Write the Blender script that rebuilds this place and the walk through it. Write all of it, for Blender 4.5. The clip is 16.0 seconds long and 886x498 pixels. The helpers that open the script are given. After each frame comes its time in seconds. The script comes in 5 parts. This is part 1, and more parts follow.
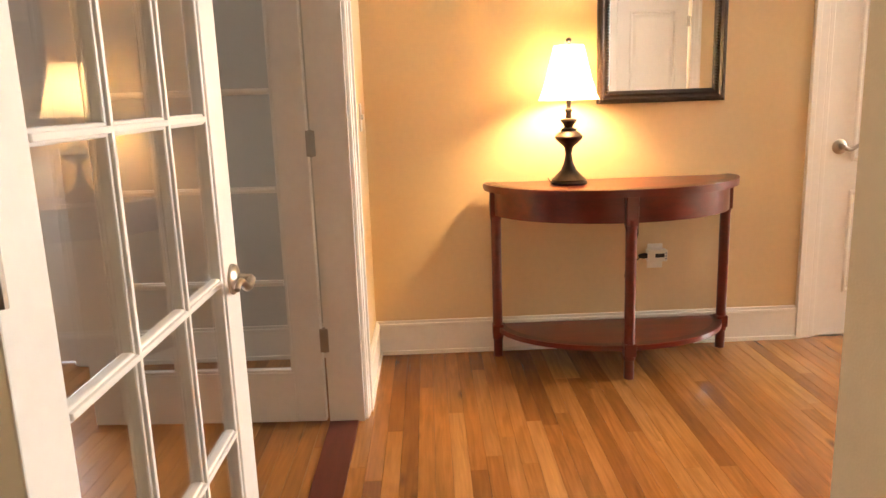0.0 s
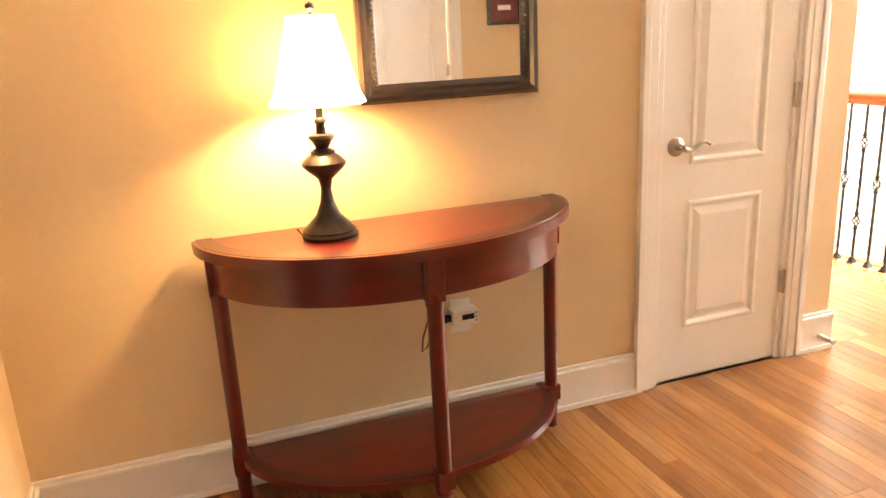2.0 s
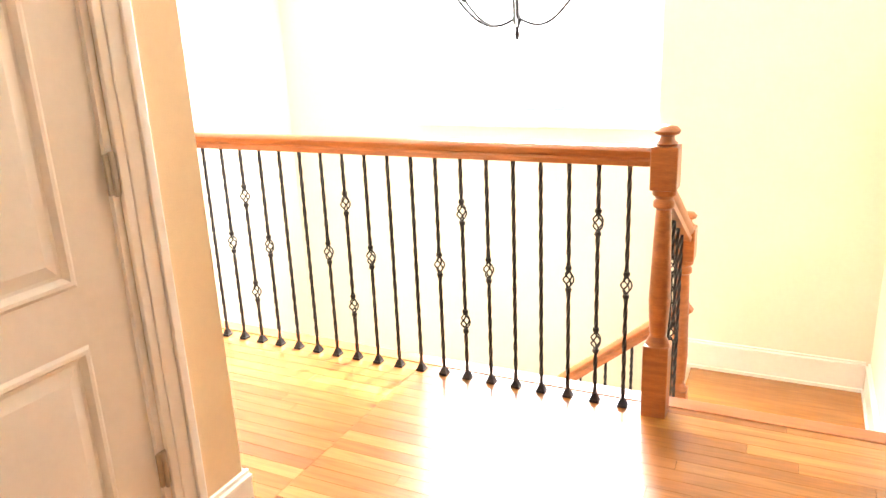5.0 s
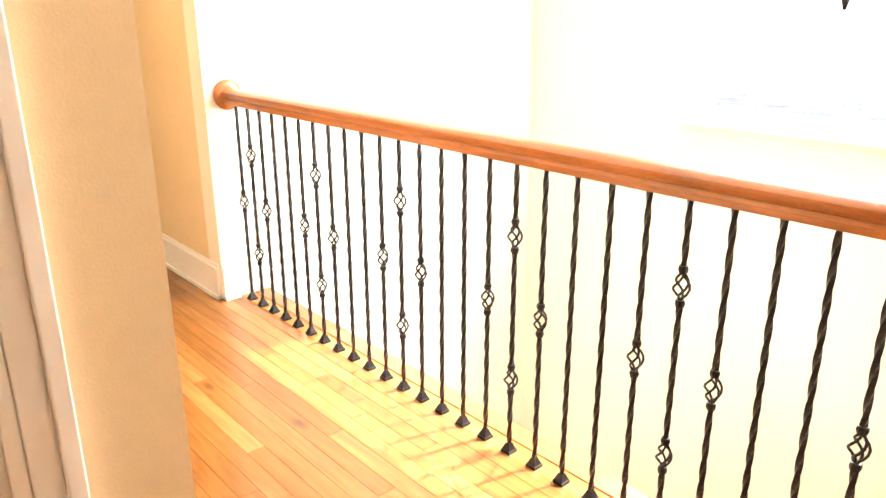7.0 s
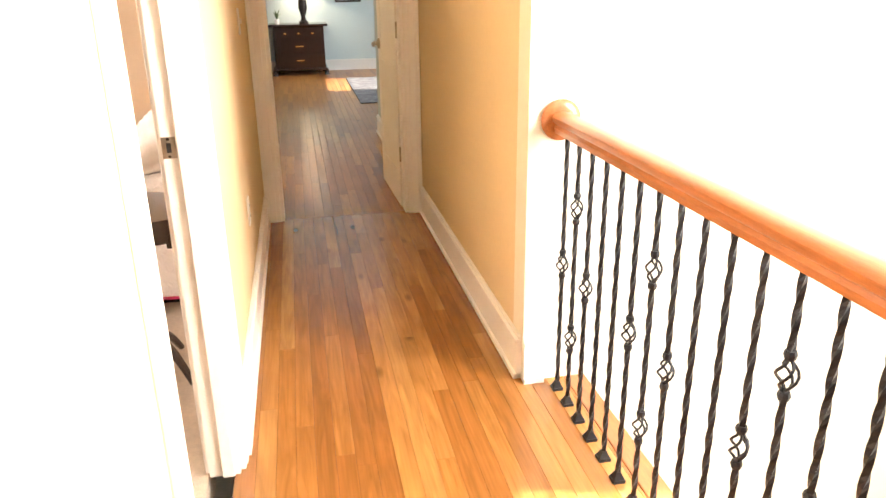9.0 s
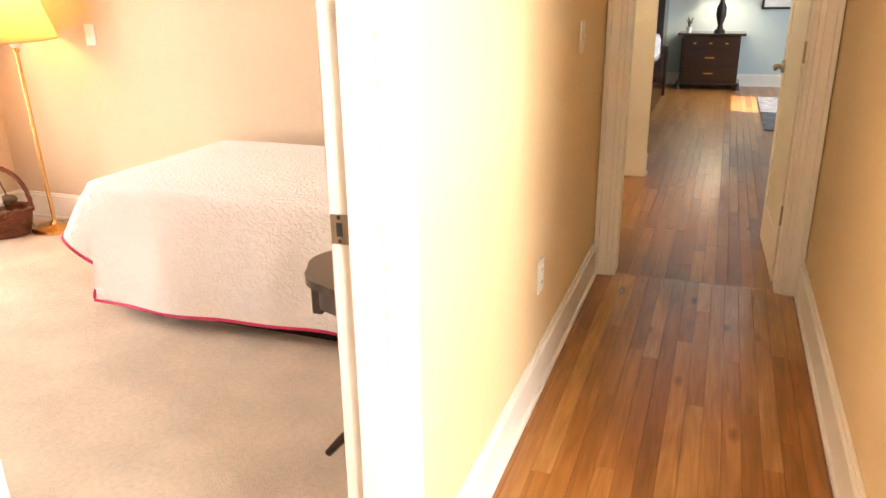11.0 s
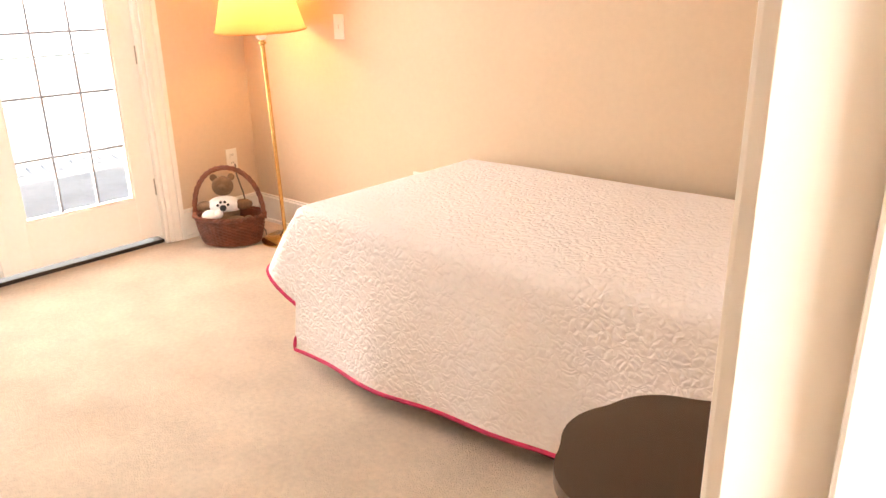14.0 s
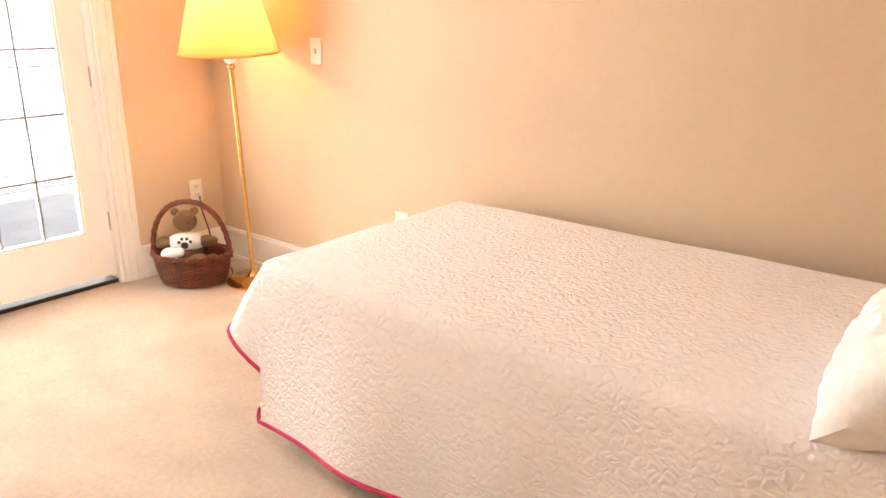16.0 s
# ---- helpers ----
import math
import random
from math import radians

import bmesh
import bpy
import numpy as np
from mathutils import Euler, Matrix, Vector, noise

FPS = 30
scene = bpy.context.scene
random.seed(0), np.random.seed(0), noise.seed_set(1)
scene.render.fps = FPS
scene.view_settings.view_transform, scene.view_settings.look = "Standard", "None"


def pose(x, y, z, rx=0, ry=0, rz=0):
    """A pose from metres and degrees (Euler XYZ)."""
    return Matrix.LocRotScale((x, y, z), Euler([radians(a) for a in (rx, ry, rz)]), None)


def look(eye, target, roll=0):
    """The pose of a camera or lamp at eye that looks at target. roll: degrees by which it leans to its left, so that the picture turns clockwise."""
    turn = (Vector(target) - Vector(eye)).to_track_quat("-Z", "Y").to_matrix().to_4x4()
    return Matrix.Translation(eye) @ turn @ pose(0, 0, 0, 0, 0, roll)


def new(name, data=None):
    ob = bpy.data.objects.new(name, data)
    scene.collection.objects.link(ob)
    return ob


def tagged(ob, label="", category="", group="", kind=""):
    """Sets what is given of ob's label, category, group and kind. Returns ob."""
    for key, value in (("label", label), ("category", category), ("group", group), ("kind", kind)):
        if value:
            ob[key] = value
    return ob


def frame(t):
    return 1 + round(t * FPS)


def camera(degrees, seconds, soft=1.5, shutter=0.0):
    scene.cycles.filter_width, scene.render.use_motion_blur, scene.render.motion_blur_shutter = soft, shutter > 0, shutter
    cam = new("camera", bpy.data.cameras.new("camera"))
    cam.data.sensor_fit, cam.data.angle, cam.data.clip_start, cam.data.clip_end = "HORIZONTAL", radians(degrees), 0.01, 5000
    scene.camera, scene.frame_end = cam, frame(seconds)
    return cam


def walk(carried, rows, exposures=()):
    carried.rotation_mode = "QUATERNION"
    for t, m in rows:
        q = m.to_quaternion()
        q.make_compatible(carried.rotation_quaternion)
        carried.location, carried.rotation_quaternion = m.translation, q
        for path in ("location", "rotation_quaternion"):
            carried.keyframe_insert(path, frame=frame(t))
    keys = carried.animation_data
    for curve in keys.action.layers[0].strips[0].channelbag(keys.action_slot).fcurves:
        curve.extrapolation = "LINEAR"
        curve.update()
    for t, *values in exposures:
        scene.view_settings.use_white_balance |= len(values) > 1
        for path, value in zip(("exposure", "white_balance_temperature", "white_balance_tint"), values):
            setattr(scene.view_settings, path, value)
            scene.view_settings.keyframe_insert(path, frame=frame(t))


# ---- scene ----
cam = camera(62.0, 16.0)
PATH = [
    (0, (0.36, 0.549, 1.203), (0.39, 2.506, 0.792), -2.0),
    (0.5, (0.386, 0.853, 1.249), (0.523, 2.8, 0.815), -1.8),
    (1, (0.447, 1.16, 1.273), (0.734, 3.084, 0.809), -2.1),
    (1.5, (0.521, 1.428, 1.298), (0.94, 3.321, 0.808), -2.7),
    (2, (0.589, 1.764, 1.31), (1.237, 3.575, 0.762), -2.9),
    (2.5, (0.658, 2.011, 1.284), (1.607, 3.677, 0.717), -3.2),
    (3, (0.784, 2.148, 1.322), (2.002, 3.613, 0.714), -4.2),
    (3.5, (0.969, 2.211, 1.354), (2.396, 3.467, 0.73), -4.4),
    (4, (1.197, 2.398, 1.335), (2.806, 3.411, 0.713), -3.5),
    (4.5, (1.44, 2.504, 1.332), (3.142, 3.367, 0.731), -2.6),
    (5, (1.677, 2.581, 1.325), (3.392, 3.431, 0.743), -2.5),
    (5.2, (1.783, 2.606, 1.327), (3.487, 3.479, 0.75), -2.4),
    (7.3, (2.804, 3.011, 1.245), (3.919, 4.54, 0.599), -0.7),
    (7.5, (2.898, 3.116, 1.245), (3.919, 4.704, 0.584), -1.3),
    (8, (3.057, 3.278, 1.262), (3.859, 4.988, 0.605), -1.4),
    (8.2, (3.095, 3.342, 1.272), (3.813, 5.086, 0.608), -1.0),
    (10.3, (3.513, 4.287, 1.348), (3.198, 6.144, 0.674), -1.2),
    (10.5, (3.526, 4.345, 1.33), (3.11, 6.186, 0.666), -0.8),
    (11, (3.522, 4.5, 1.318), (2.86, 6.264, 0.657), -0.8),
    (11.5, (3.45, 4.672, 1.308), (2.566, 6.337, 0.649), -1.0),
    (12, (3.351, 4.836, 1.298), (2.235, 6.36, 0.642), -1.2),
    (12.5, (3.273, 4.991, 1.299), (1.965, 6.357, 0.648), -1.0),
    (13, (3.189, 5.095, 1.286), (1.79, 6.37, 0.641), -1.3),
    (13.5, (3.076, 5.217, 1.267), (1.722, 6.542, 0.625), -1.4),
    (14, (3.008, 5.292, 1.256), (1.778, 6.726, 0.601), -1.0),
    (14.5, (2.952, 5.371, 1.263), (1.86, 6.904, 0.587), -0.5),
    (15, (2.899, 5.452, 1.286), (1.898, 7.052, 0.624), -0.4),
    (15.5, (2.842, 5.516, 1.295), (1.792, 7.096, 0.661), -0.2),
    (16, (2.756, 5.526, 1.274), (1.568, 7.016, 0.665), 0.4),
]
walk(cam, [(t, look(eye, aim, roll)) for t, eye, aim, roll in PATH],
     [(0, 2.15), (2.5, 2.3), (3.5, 2.3), (5, 2.18), (7.4, 2.1), (8.2, 2.1), (10.4, 2.1), (11, 2.0), (12.5, 1.95), (13.5, 1.86), (14.5, 1.8), (15.5, 1.78), (16, 1.78)])

# ---- light ----
world = bpy.data.worlds.new("sky")
scene.world = world
world.use_nodes = True
wn = world.node_tree.nodes
sky = wn.new("ShaderNodeTexSky")
sky.sky_type, sky.sun_disc = "NISHITA", False
SUN_EL, SUN_AZ = 47.0, 104.0
sky.sun_elevation, sky.sun_rotation = radians(SUN_EL), radians(SUN_AZ)
wn["Background"].inputs[1].default_value = 0.053
world.node_tree.links.new(sky.outputs[0], wn["Background"].inputs[0])
sun = new("sun", bpy.data.lights.new("sun", "SUN"))
sun.data.energy, sun.data.angle, sun.data.color = 5.0, radians(0.6), (1.0, 0.95, 0.86)
SUN_WAY = Vector((math.cos(radians(SUN_EL)) * math.sin(radians(SUN_AZ)), math.cos(radians(SUN_EL)) * math.cos(radians(SUN_AZ)), math.sin(radians(SUN_EL))))
sun.matrix_world = look(SUN_WAY * 30, (0, 0, 0))


def area(name, eye, aim, wide, high, watts, color):
    ob = new(name, bpy.data.lights.new(name, "AREA"))
    ob.data.shape, ob.data.size, ob.data.size_y, ob.data.energy, ob.data.color = "RECTANGLE", wide, high, watts, color
    ob.matrix_world = look(eye, aim)
    return ob


def bulb(name, at, watts, color, radius=0.03):
    ob = new(name, bpy.data.lights.new(name, "POINT"))
    ob.data.energy, ob.data.color, ob.data.shadow_soft_size, ob.location = watts, color, radius, at
    return ob


area("foyer_window_daylight", (5.9, 4.03, 1.7), (0, 4.0, 0.2), 1.5, 1.8, 91.00, (1.0, 0.95, 0.89))
area("bedroom_door_daylight", (-0.72, 6.4, 1.1), (3, 6.2, 0.6), 1.3, 1.7, 33.0, (1.0, 0.88, 0.81))
area("study_door_daylight", (-1.82, 3.86, 1.15), (-1.6, 1.0, 0.3), 0.7, 1.5, 6.0, (0.9, 0.95, 1.0))
area("main_bedroom_window_daylight", (5.35, 13.6, 1.5), (2, 13.0, 0.6), 1.4, 1.4, 21.00, (0.85, 0.93, 1.0))
bulb("table_lamp_bulb", (0.962, 3.718, 1.25), 13.30, (1.0, 0.59, 0.26), 0.05)
bulb("floor_lamp_bulb", (-0.085, 7.555, 1.27), 3.9, (1.0, 0.46, 0.14), 0.05)
bulb("dresser_lamp_bulb", (3.42, 15.42, 1.36), 7.00, (1.0, 0.80, 0.55))
bulb("side_room_bulb", (1.9, 9.4, 2.0), 14.00, (1.0, 0.66, 0.32))


# ---- materials ----
def material(name, base, rough=0.5, metal=0.0, vary=0.08, scale=6.0, bump=0.0, bump_scale=120.0, stretch=(1, 1, 1), coat=0.0, fine=40.0):
    m = bpy.data.materials.new(name)
    m.use_nodes = True
    nt, n = m.node_tree, m.node_tree.nodes
    bs = n["Principled BSDF"]
    bs.inputs["Roughness"].default_value, bs.inputs["Metallic"].default_value = rough, metal
    bs.inputs["Coat Weight"].default_value = coat
    bs.inputs["Coat Roughness"].default_value = 0.12
    tc, mp = n.new("ShaderNodeTexCoord"), n.new("ShaderNodeMapping")
    mp.inputs["Scale"].default_value = stretch
    nt.links.new(tc.outputs["Object"], mp.inputs[0])
    value = None
    for sc, amount in ((scale, vary), (fine, vary * 0.6)):
        tx, mr = n.new("ShaderNodeTexNoise"), n.new("ShaderNodeMapRange")
        tx.inputs["Scale"].default_value, tx.inputs["Detail"].default_value = sc, 5
        mr.inputs[1].default_value, mr.inputs[2].default_value = 0.3, 0.7
        mr.inputs[3].default_value, mr.inputs[4].default_value = 1 - amount, 1 + amount
        nt.links.new(mp.outputs[0], tx.inputs[0])
        nt.links.new(tx.outputs[0], mr.inputs[0])
        if value is None:
            value = mr.outputs[0]
        else:
            mu = n.new("ShaderNodeMath")
            mu.operation = "MULTIPLY"
            nt.links.new(value, mu.inputs[0])
            nt.links.new(mr.outputs[0], mu.inputs[1])
            value = mu.outputs[0]
    hs = n.new("ShaderNodeHueSaturation")
    hs.inputs["Color"].default_value = (*base, 1)
    nt.links.new(value, hs.inputs["Value"])
    nt.links.new(hs.outputs[0], bs.inputs["Base Color"])
    if bump:
        tx, bp = n.new("ShaderNodeTexNoise"), n.new("ShaderNodeBump")
        tx.inputs["Scale"].default_value, tx.inputs["Detail"].default_value = bump_scale, 4
        bp.inputs["Strength"].default_value, bp.inputs["Distance"].default_value = bump, 0.01
        nt.links.new(mp.outputs[0], tx.inputs[0])
        nt.links.new(tx.outputs[0], bp.inputs["Height"])
        nt.links.new(bp.outputs[0], bs.inputs["Normal"])
    return m


WALL = material("tan_wall_paint", (0.73, 0.56, 0.335), 0.75, vary=0.03, scale=1.5, bump=0.08, bump_scale=220)
CREAM = material("cream_foyer_paint", (0.79, 0.735, 0.61), 0.75, vary=0.03, scale=1.5, bump=0.08, bump_scale=220)
BEDWALL = material("beige_bedroom_paint", (0.66, 0.515, 0.36), 0.75, vary=0.03, scale=1.5, bump=0.08, bump_scale=220)
BLUEWALL = material("pale_blue_paint", (0.52, 0.60, 0.60), 0.75, vary=0.03, scale=1.5, bump=0.08, bump_scale=220)
GREYWALL = material("pale_grey_paint", (0.62, 0.60, 0.56), 0.75, vary=0.03, scale=1.5, bump=0.08, bump_scale=220)
CEIL = material("ceiling_paint", (0.8, 0.78, 0.73), 0.9, vary=0.03, scale=2, bump=0.1, bump_scale=150)
TRIM = material("white_trim_paint", (0.85, 0.81, 0.75), 0.38, vary=0.03, scale=3, bump=0.03, bump_scale=60)


def oak_material(name, rough=0.25, coat=0.3):
    """Strip oak: each board has its own tone and its own piece of grain, with a few knots."""
    m = bpy.data.materials.new(name)
    m.use_nodes = True
    nt, n = m.node_tree, m.node_tree.nodes
    bs = n["Principled BSDF"]
    bs.inputs["Roughness"].default_value, bs.inputs["Coat Weight"].default_value, bs.inputs["Coat Roughness"].default_value = rough, coat, 0.12
    tc, oi, sc, ad = n.new("ShaderNodeTexCoord"), n.new("ShaderNodeObjectInfo"), n.new("ShaderNodeVectorMath"), n.new("ShaderNodeVectorMath")
    sc.operation, sc.inputs[1].default_value = "MULTIPLY", (37.0, 91.0, 53.0)
    nt.links.new(oi.outputs["Random"], sc.inputs[0])
    nt.links.new(tc.outputs["Object"], ad.inputs[0])
    nt.links.new(sc.outputs[0], ad.inputs[1])

    def noise_of(stretch, scale, detail, low, high, distort=0.0):
        mp, tx, mr = n.new("ShaderNodeMapping"), n.new("ShaderNodeTexNoise"), n.new("ShaderNodeMapRange")
        mp.inputs["Scale"].default_value = stretch
        tx.inputs["Scale"].default_value, tx.inputs["Detail"].default_value, tx.inputs["Distortion"].default_value = scale, detail, distort
        mr.inputs[1].default_value, mr.inputs[2].default_value = 0.3, 0.7
        mr.inputs[3].default_value, mr.inputs[4].default_value = low, high
        nt.links.new(ad.outputs[0], mp.inputs[0])
        nt.links.new(mp.outputs[0], tx.inputs[0])
        nt.links.new(tx.outputs[0], mr.inputs[0])
        return mr.outputs[0]

    tone = n.new("ShaderNodeValToRGB")
    cr = tone.color_ramp
    cr.elements[0].position, cr.elements[0].color = 0.0, (0.200, 0.070, 0.016, 1)
    cr.elements[1].position, cr.elements[1].color = 1.0, (0.42, 0.195, 0.056, 1)
    for at, c in ((0.12, (0.265, 0.098, 0.023, 1)), (0.5, (0.32, 0.128, 0.030, 1)), (0.8, (0.36, 0.155, 0.040, 1))):
        cr.elements.new(at).color = c
    nt.links.new(oi.outputs["Random"], tone.inputs[0])
    value = None
    for out in (noise_of((9, 0.8, 9), 3.0, 5, 0.80, 1.18, 1.5), noise_of((60, 1.6, 60), 2.4, 4, 0.90, 1.09), noise_of((1.6, 1.1, 1.6), 2.0, 3, 0.90, 1.10)):
        if value is None:
            value = out
            continue
        mu = n.new("ShaderNodeMath")
        mu.operation = "MULTIPLY"
        nt.links.new(value, mu.inputs[0])
        nt.links.new(out, mu.inputs[1])
        value = mu.outputs[0]
    hs = n.new("ShaderNodeHueSaturation")
    nt.links.new(tone.outputs[0], hs.inputs["Color"])
    nt.links.new(value, hs.inputs["Value"])
    mp, vo, mr, mx = n.new("ShaderNodeMapping"), n.new("ShaderNodeTexVoronoi"), n.new("ShaderNodeMapRange"), n.new("ShaderNodeMix")
    mp.inputs["Scale"].default_value = (6.0, 2.2, 6.0)
    vo.inputs["Scale"].default_value = 1.0
    mr.inputs[1].default_value, mr.inputs[2].default_value = 0.04, 0.13
    mr.inputs[3].default_value, mr.inputs[4].default_value = 0.75, 0.0
    mx.data_type = "RGBA"
    mx.inputs["B"].default_value = (0.07, 0.025, 0.008, 1)
    nt.links.new(ad.outputs[0], mp.inputs[0])
    nt.links.new(mp.outputs[0], vo.inputs[0])
    nt.links.new(vo.outputs["Distance"], mr.inputs[0])
    nt.links.new(mr.outputs[0], mx.inputs["Factor"])
    nt.links.new(hs.outputs[0], mx.inputs["A"])
    nt.links.new(mx.outputs["Result"], bs.inputs["Base Color"])
    return m


OAK = oak_material("honey_oak_floor")
UNDER = material("dark_floor_joint", (0.10, 0.045, 0.015), 0.6)
DARKOAK = material("dark_stained_threshold", (0.10, 0.02, 0.012), 0.3, vary=0.2, stretch=(8, 1, 8), coat=0.3)
RAIL = material("orange_oak_rail", (0.37, 0.125, 0.042), 0.3, vary=0.2, scale=6, stretch=(10, 1.2, 10), coat=0.3)
CHERRY = material("cherry_wood", (0.105, 0.008, 0.003), 0.30, vary=0.25, scale=4, stretch=(1.2, 8, 8), coat=0.25, bump=0.02, bump_scale=40)
CHERRYDARK = material("dark_cherry_border", (0.05, 0.009, 0.005), 0.34, vary=0.2, scale=8, coat=0.2)
DARKWOOD = material("dark_mahogany", (0.024, 0.008, 0.005), 0.25, vary=0.25, scale=5, stretch=(2, 8, 8), coat=0.5)
BRONZE = material("dark_bronze", (0.035, 0.024, 0.018), 0.38, 0.6, vary=0.3, scale=20)
FRAME = material("black_carved_frame", (0.022, 0.012, 0.010), 0.35, vary=0.3, scale=30, bump=0.2, bump_scale=60, coat=0.2)
IRON = material("black_iron", (0.012, 0.012, 0.016), 0.42, 0.4, vary=0.25, scale=30)
NICKEL = material("satin_nickel", (0.42, 0.37, 0.31), 0.33, 1.0, vary=0.06, scale=30)
BRASS = material("polished_brass", (0.72, 0.47, 0.18), 0.2, 1.0, vary=0.1, scale=20)
WICKER = material("red_brown_wicker", (0.16, 0.045, 0.020), 0.5, vary=0.35, scale=25, bump=0.3, bump_scale=90)
PLUSH = material("brown_plush", (0.20, 0.12, 0.065), 0.95, vary=0.2, scale=20, bump=0.6, bump_scale=160)
CLOTH = material("white_cloth", (0.88, 0.87, 0.87), 0.9, vary=0.05, scale=20, bump=0.2, bump_scale=200)
PINK = material("magenta_piping", (0.55, 0.03, 0.12), 0.7, vary=0.15, scale=40)
BLACK = material("black_print", (0.015, 0.015, 0.015), 0.7)
PLASTIC = material("white_plastic", (0.80, 0.77, 0.70), 0.35, vary=0.02)
CORD = material("brown_cord", (0.06, 0.04, 0.03), 0.5)
STEEL = material("dark_metal_sill", (0.05, 0.035, 0.025), 0.4, 0.5)
PATIO = material("pale_patio", (0.62, 0.62, 0.62), 0.8, vary=0.1, scale=3)
LEAD = material("grey_glazing_bar", (0.30, 0.31, 0.34), 0.5, vary=0.03)
RUG = material("patterned_rug", (0.10, 0.09, 0.09), 0.95, vary=0.6, scale=9, bump=0.3, bump_scale=120)
REDART = material("dark_red_print", (0.16, 0.03, 0.03), 0.5, vary=0.3, scale=12)
GROUND = material("pale_drive", (0.6, 0.6, 0.58), 0.95, vary=0.3, scale=1.2)
LEAF = material("plant_leaf", (0.06, 0.10, 0.035), 0.5, vary=0.2)
FLORAL = material("floral_bedding", (0.62, 0.58, 0.58), 0.9, vary=0.35, scale=12)


def carpet_material():
    m = material("beige_carpet", (0.70, 0.575, 0.445), 0.98, vary=0.11, scale=3.5, fine=55)
    nt, n = m.node_tree, m.node_tree.nodes
    tc, vo, no, ad, bp = n.new("ShaderNodeTexCoord"), n.new("ShaderNodeTexVoronoi"), n.new("ShaderNodeTexNoise"), n.new("ShaderNodeMath"), n.new("ShaderNodeBump")
    vo.inputs["Scale"].default_value, no.inputs["Scale"].default_value, no.inputs["Detail"].default_value = 260, 24, 8
    bp.inputs["Strength"].default_value, bp.inputs["Distance"].default_value = 0.6, 0.03
    nt.links.new(tc.outputs["Object"], vo.inputs[0])
    nt.links.new(tc.outputs["Object"], no.inputs[0])
    nt.links.new(vo.outputs["Distance"], ad.inputs[0])
    nt.links.new(no.outputs[0], ad.inputs[1])
    nt.links.new(ad.outputs[0], bp.inputs["Height"])
    nt.links.new(bp.outputs[0], n["Principled BSDF"].inputs["Normal"])
    return m


def quilt_material():
    m = material("quilted_white_cotton", (0.93, 0.90, 0.91), 0.9, vary=0.02, scale=4, fine=60)
    nt, n = m.node_tree, m.node_tree.nodes
    tc, no, ms, vo, mr, bp = (n.new("ShaderNode" + k) for k in ("TexCoord", "TexNoise", "VectorMath", "TexVoronoi", "MapRange", "Bump"))
    no.inputs["Scale"].default_value = 18
    ms.operation = "MULTIPLY_ADD"
    ms.inputs[1].default_value = (0.07, 0.07, 0.07)
    vo.feature = "DISTANCE_TO_EDGE"
    vo.inputs["Scale"].default_value = 40
    mr.interpolation_type = "SMOOTHSTEP"
    mr.inputs[1].default_value, mr.inputs[2].default_value = 0.0, 0.34
    bp.inputs["Strength"].default_value, bp.inputs["Distance"].default_value = 0.42, 0.010
    nt.links.new(tc.outputs["Object"], no.inputs[0])
    nt.links.new(no.outputs["Color"], ms.inputs[0])
    nt.links.new(tc.outputs["Object"], ms.inputs[2])
    nt.links.new(ms.outputs[0], vo.inputs[0])
    nt.links.new(vo.outputs[0], mr.inputs[0])
    nt.links.new(mr.outputs[0], bp.inputs["Height"])
    nt.links.new(bp.outputs[0], n["Principled BSDF"].inputs["Normal"])
    return m


def shade_material(name, base, glow, strength):
    m = material(name, base, 0.8, vary=0.03, scale=30)
    nt, n = m.node_tree, m.node_tree.nodes
    bs, tr, mx = n["Principled BSDF"], n.new("ShaderNodeBsdfTranslucent"), n.new("ShaderNodeMixShader")
    tr.inputs[0].default_value = (*base, 1)
    mx.inputs[0].default_value = 0.82
    bs.inputs["Emission Color"].default_value, bs.inputs["Emission Strength"].default_value = (*glow, 1), strength
    nt.links.new(bs.outputs[0], mx.inputs[1])
    nt.links.new(tr.outputs[0], mx.inputs[2])
    nt.links.new(mx.outputs[0], n["Material Output"].inputs[0])
    return m


def clear_glass():
    m = bpy.data.materials.new("clear_glass")
    m.use_nodes = True
    nt, n = m.node_tree, m.node_tree.nodes
    tr, gl, fr, mx = n.new("ShaderNodeBsdfTransparent"), n.new("ShaderNodeBsdfGlossy"), n.new("ShaderNodeLayerWeight"), n.new("ShaderNodeMixShader")
    gl.inputs["Roughness"].default_value, fr.inputs[0].default_value = 0.0, 0.5
    pw, ma = n.new("ShaderNodeMath"), n.new("ShaderNodeMath")
    pw.operation, ma.operation = "POWER", "MULTIPLY_ADD"
    pw.inputs[1].default_value, ma.inputs[1].default_value, ma.inputs[2].default_value = 4.0, 0.6, 0.03
    nt.links.new(fr.outputs["Facing"], pw.inputs[0])
    nt.links.new(pw.outputs[0], ma.inputs[0])
    nt.links.new(ma.outputs[0], mx.inputs[0])
    nt.links.new(tr.outputs[0], mx.inputs[1])
    nt.links.new(gl.outputs[0], mx.inputs[2])
    nt.links.new(mx.outputs[0], n["Material Output"].inputs[0])
    return m


CARPET, QUILT, GLASS = carpet_material(), quilt_material(), clear_glass()
SHADE = shade_material("ivory_pleated_shade", (0.85, 0.78, 0.62), (1.0, 0.80, 0.50), 0.8)
YSHADE = shade_material("golden_fabric_shade", (0.66, 0.40, 0.19), (1.0, 0.55, 0.18), 0.10)
PALESHADE = shade_material("pale_shade", (0.85, 0.82, 0.75), (1.0, 0.85, 0.65), 0.55)
MIRROR = material("silvered_mirror", (0.9, 0.9, 0.9), 0.01, 1.0, vary=0.0)


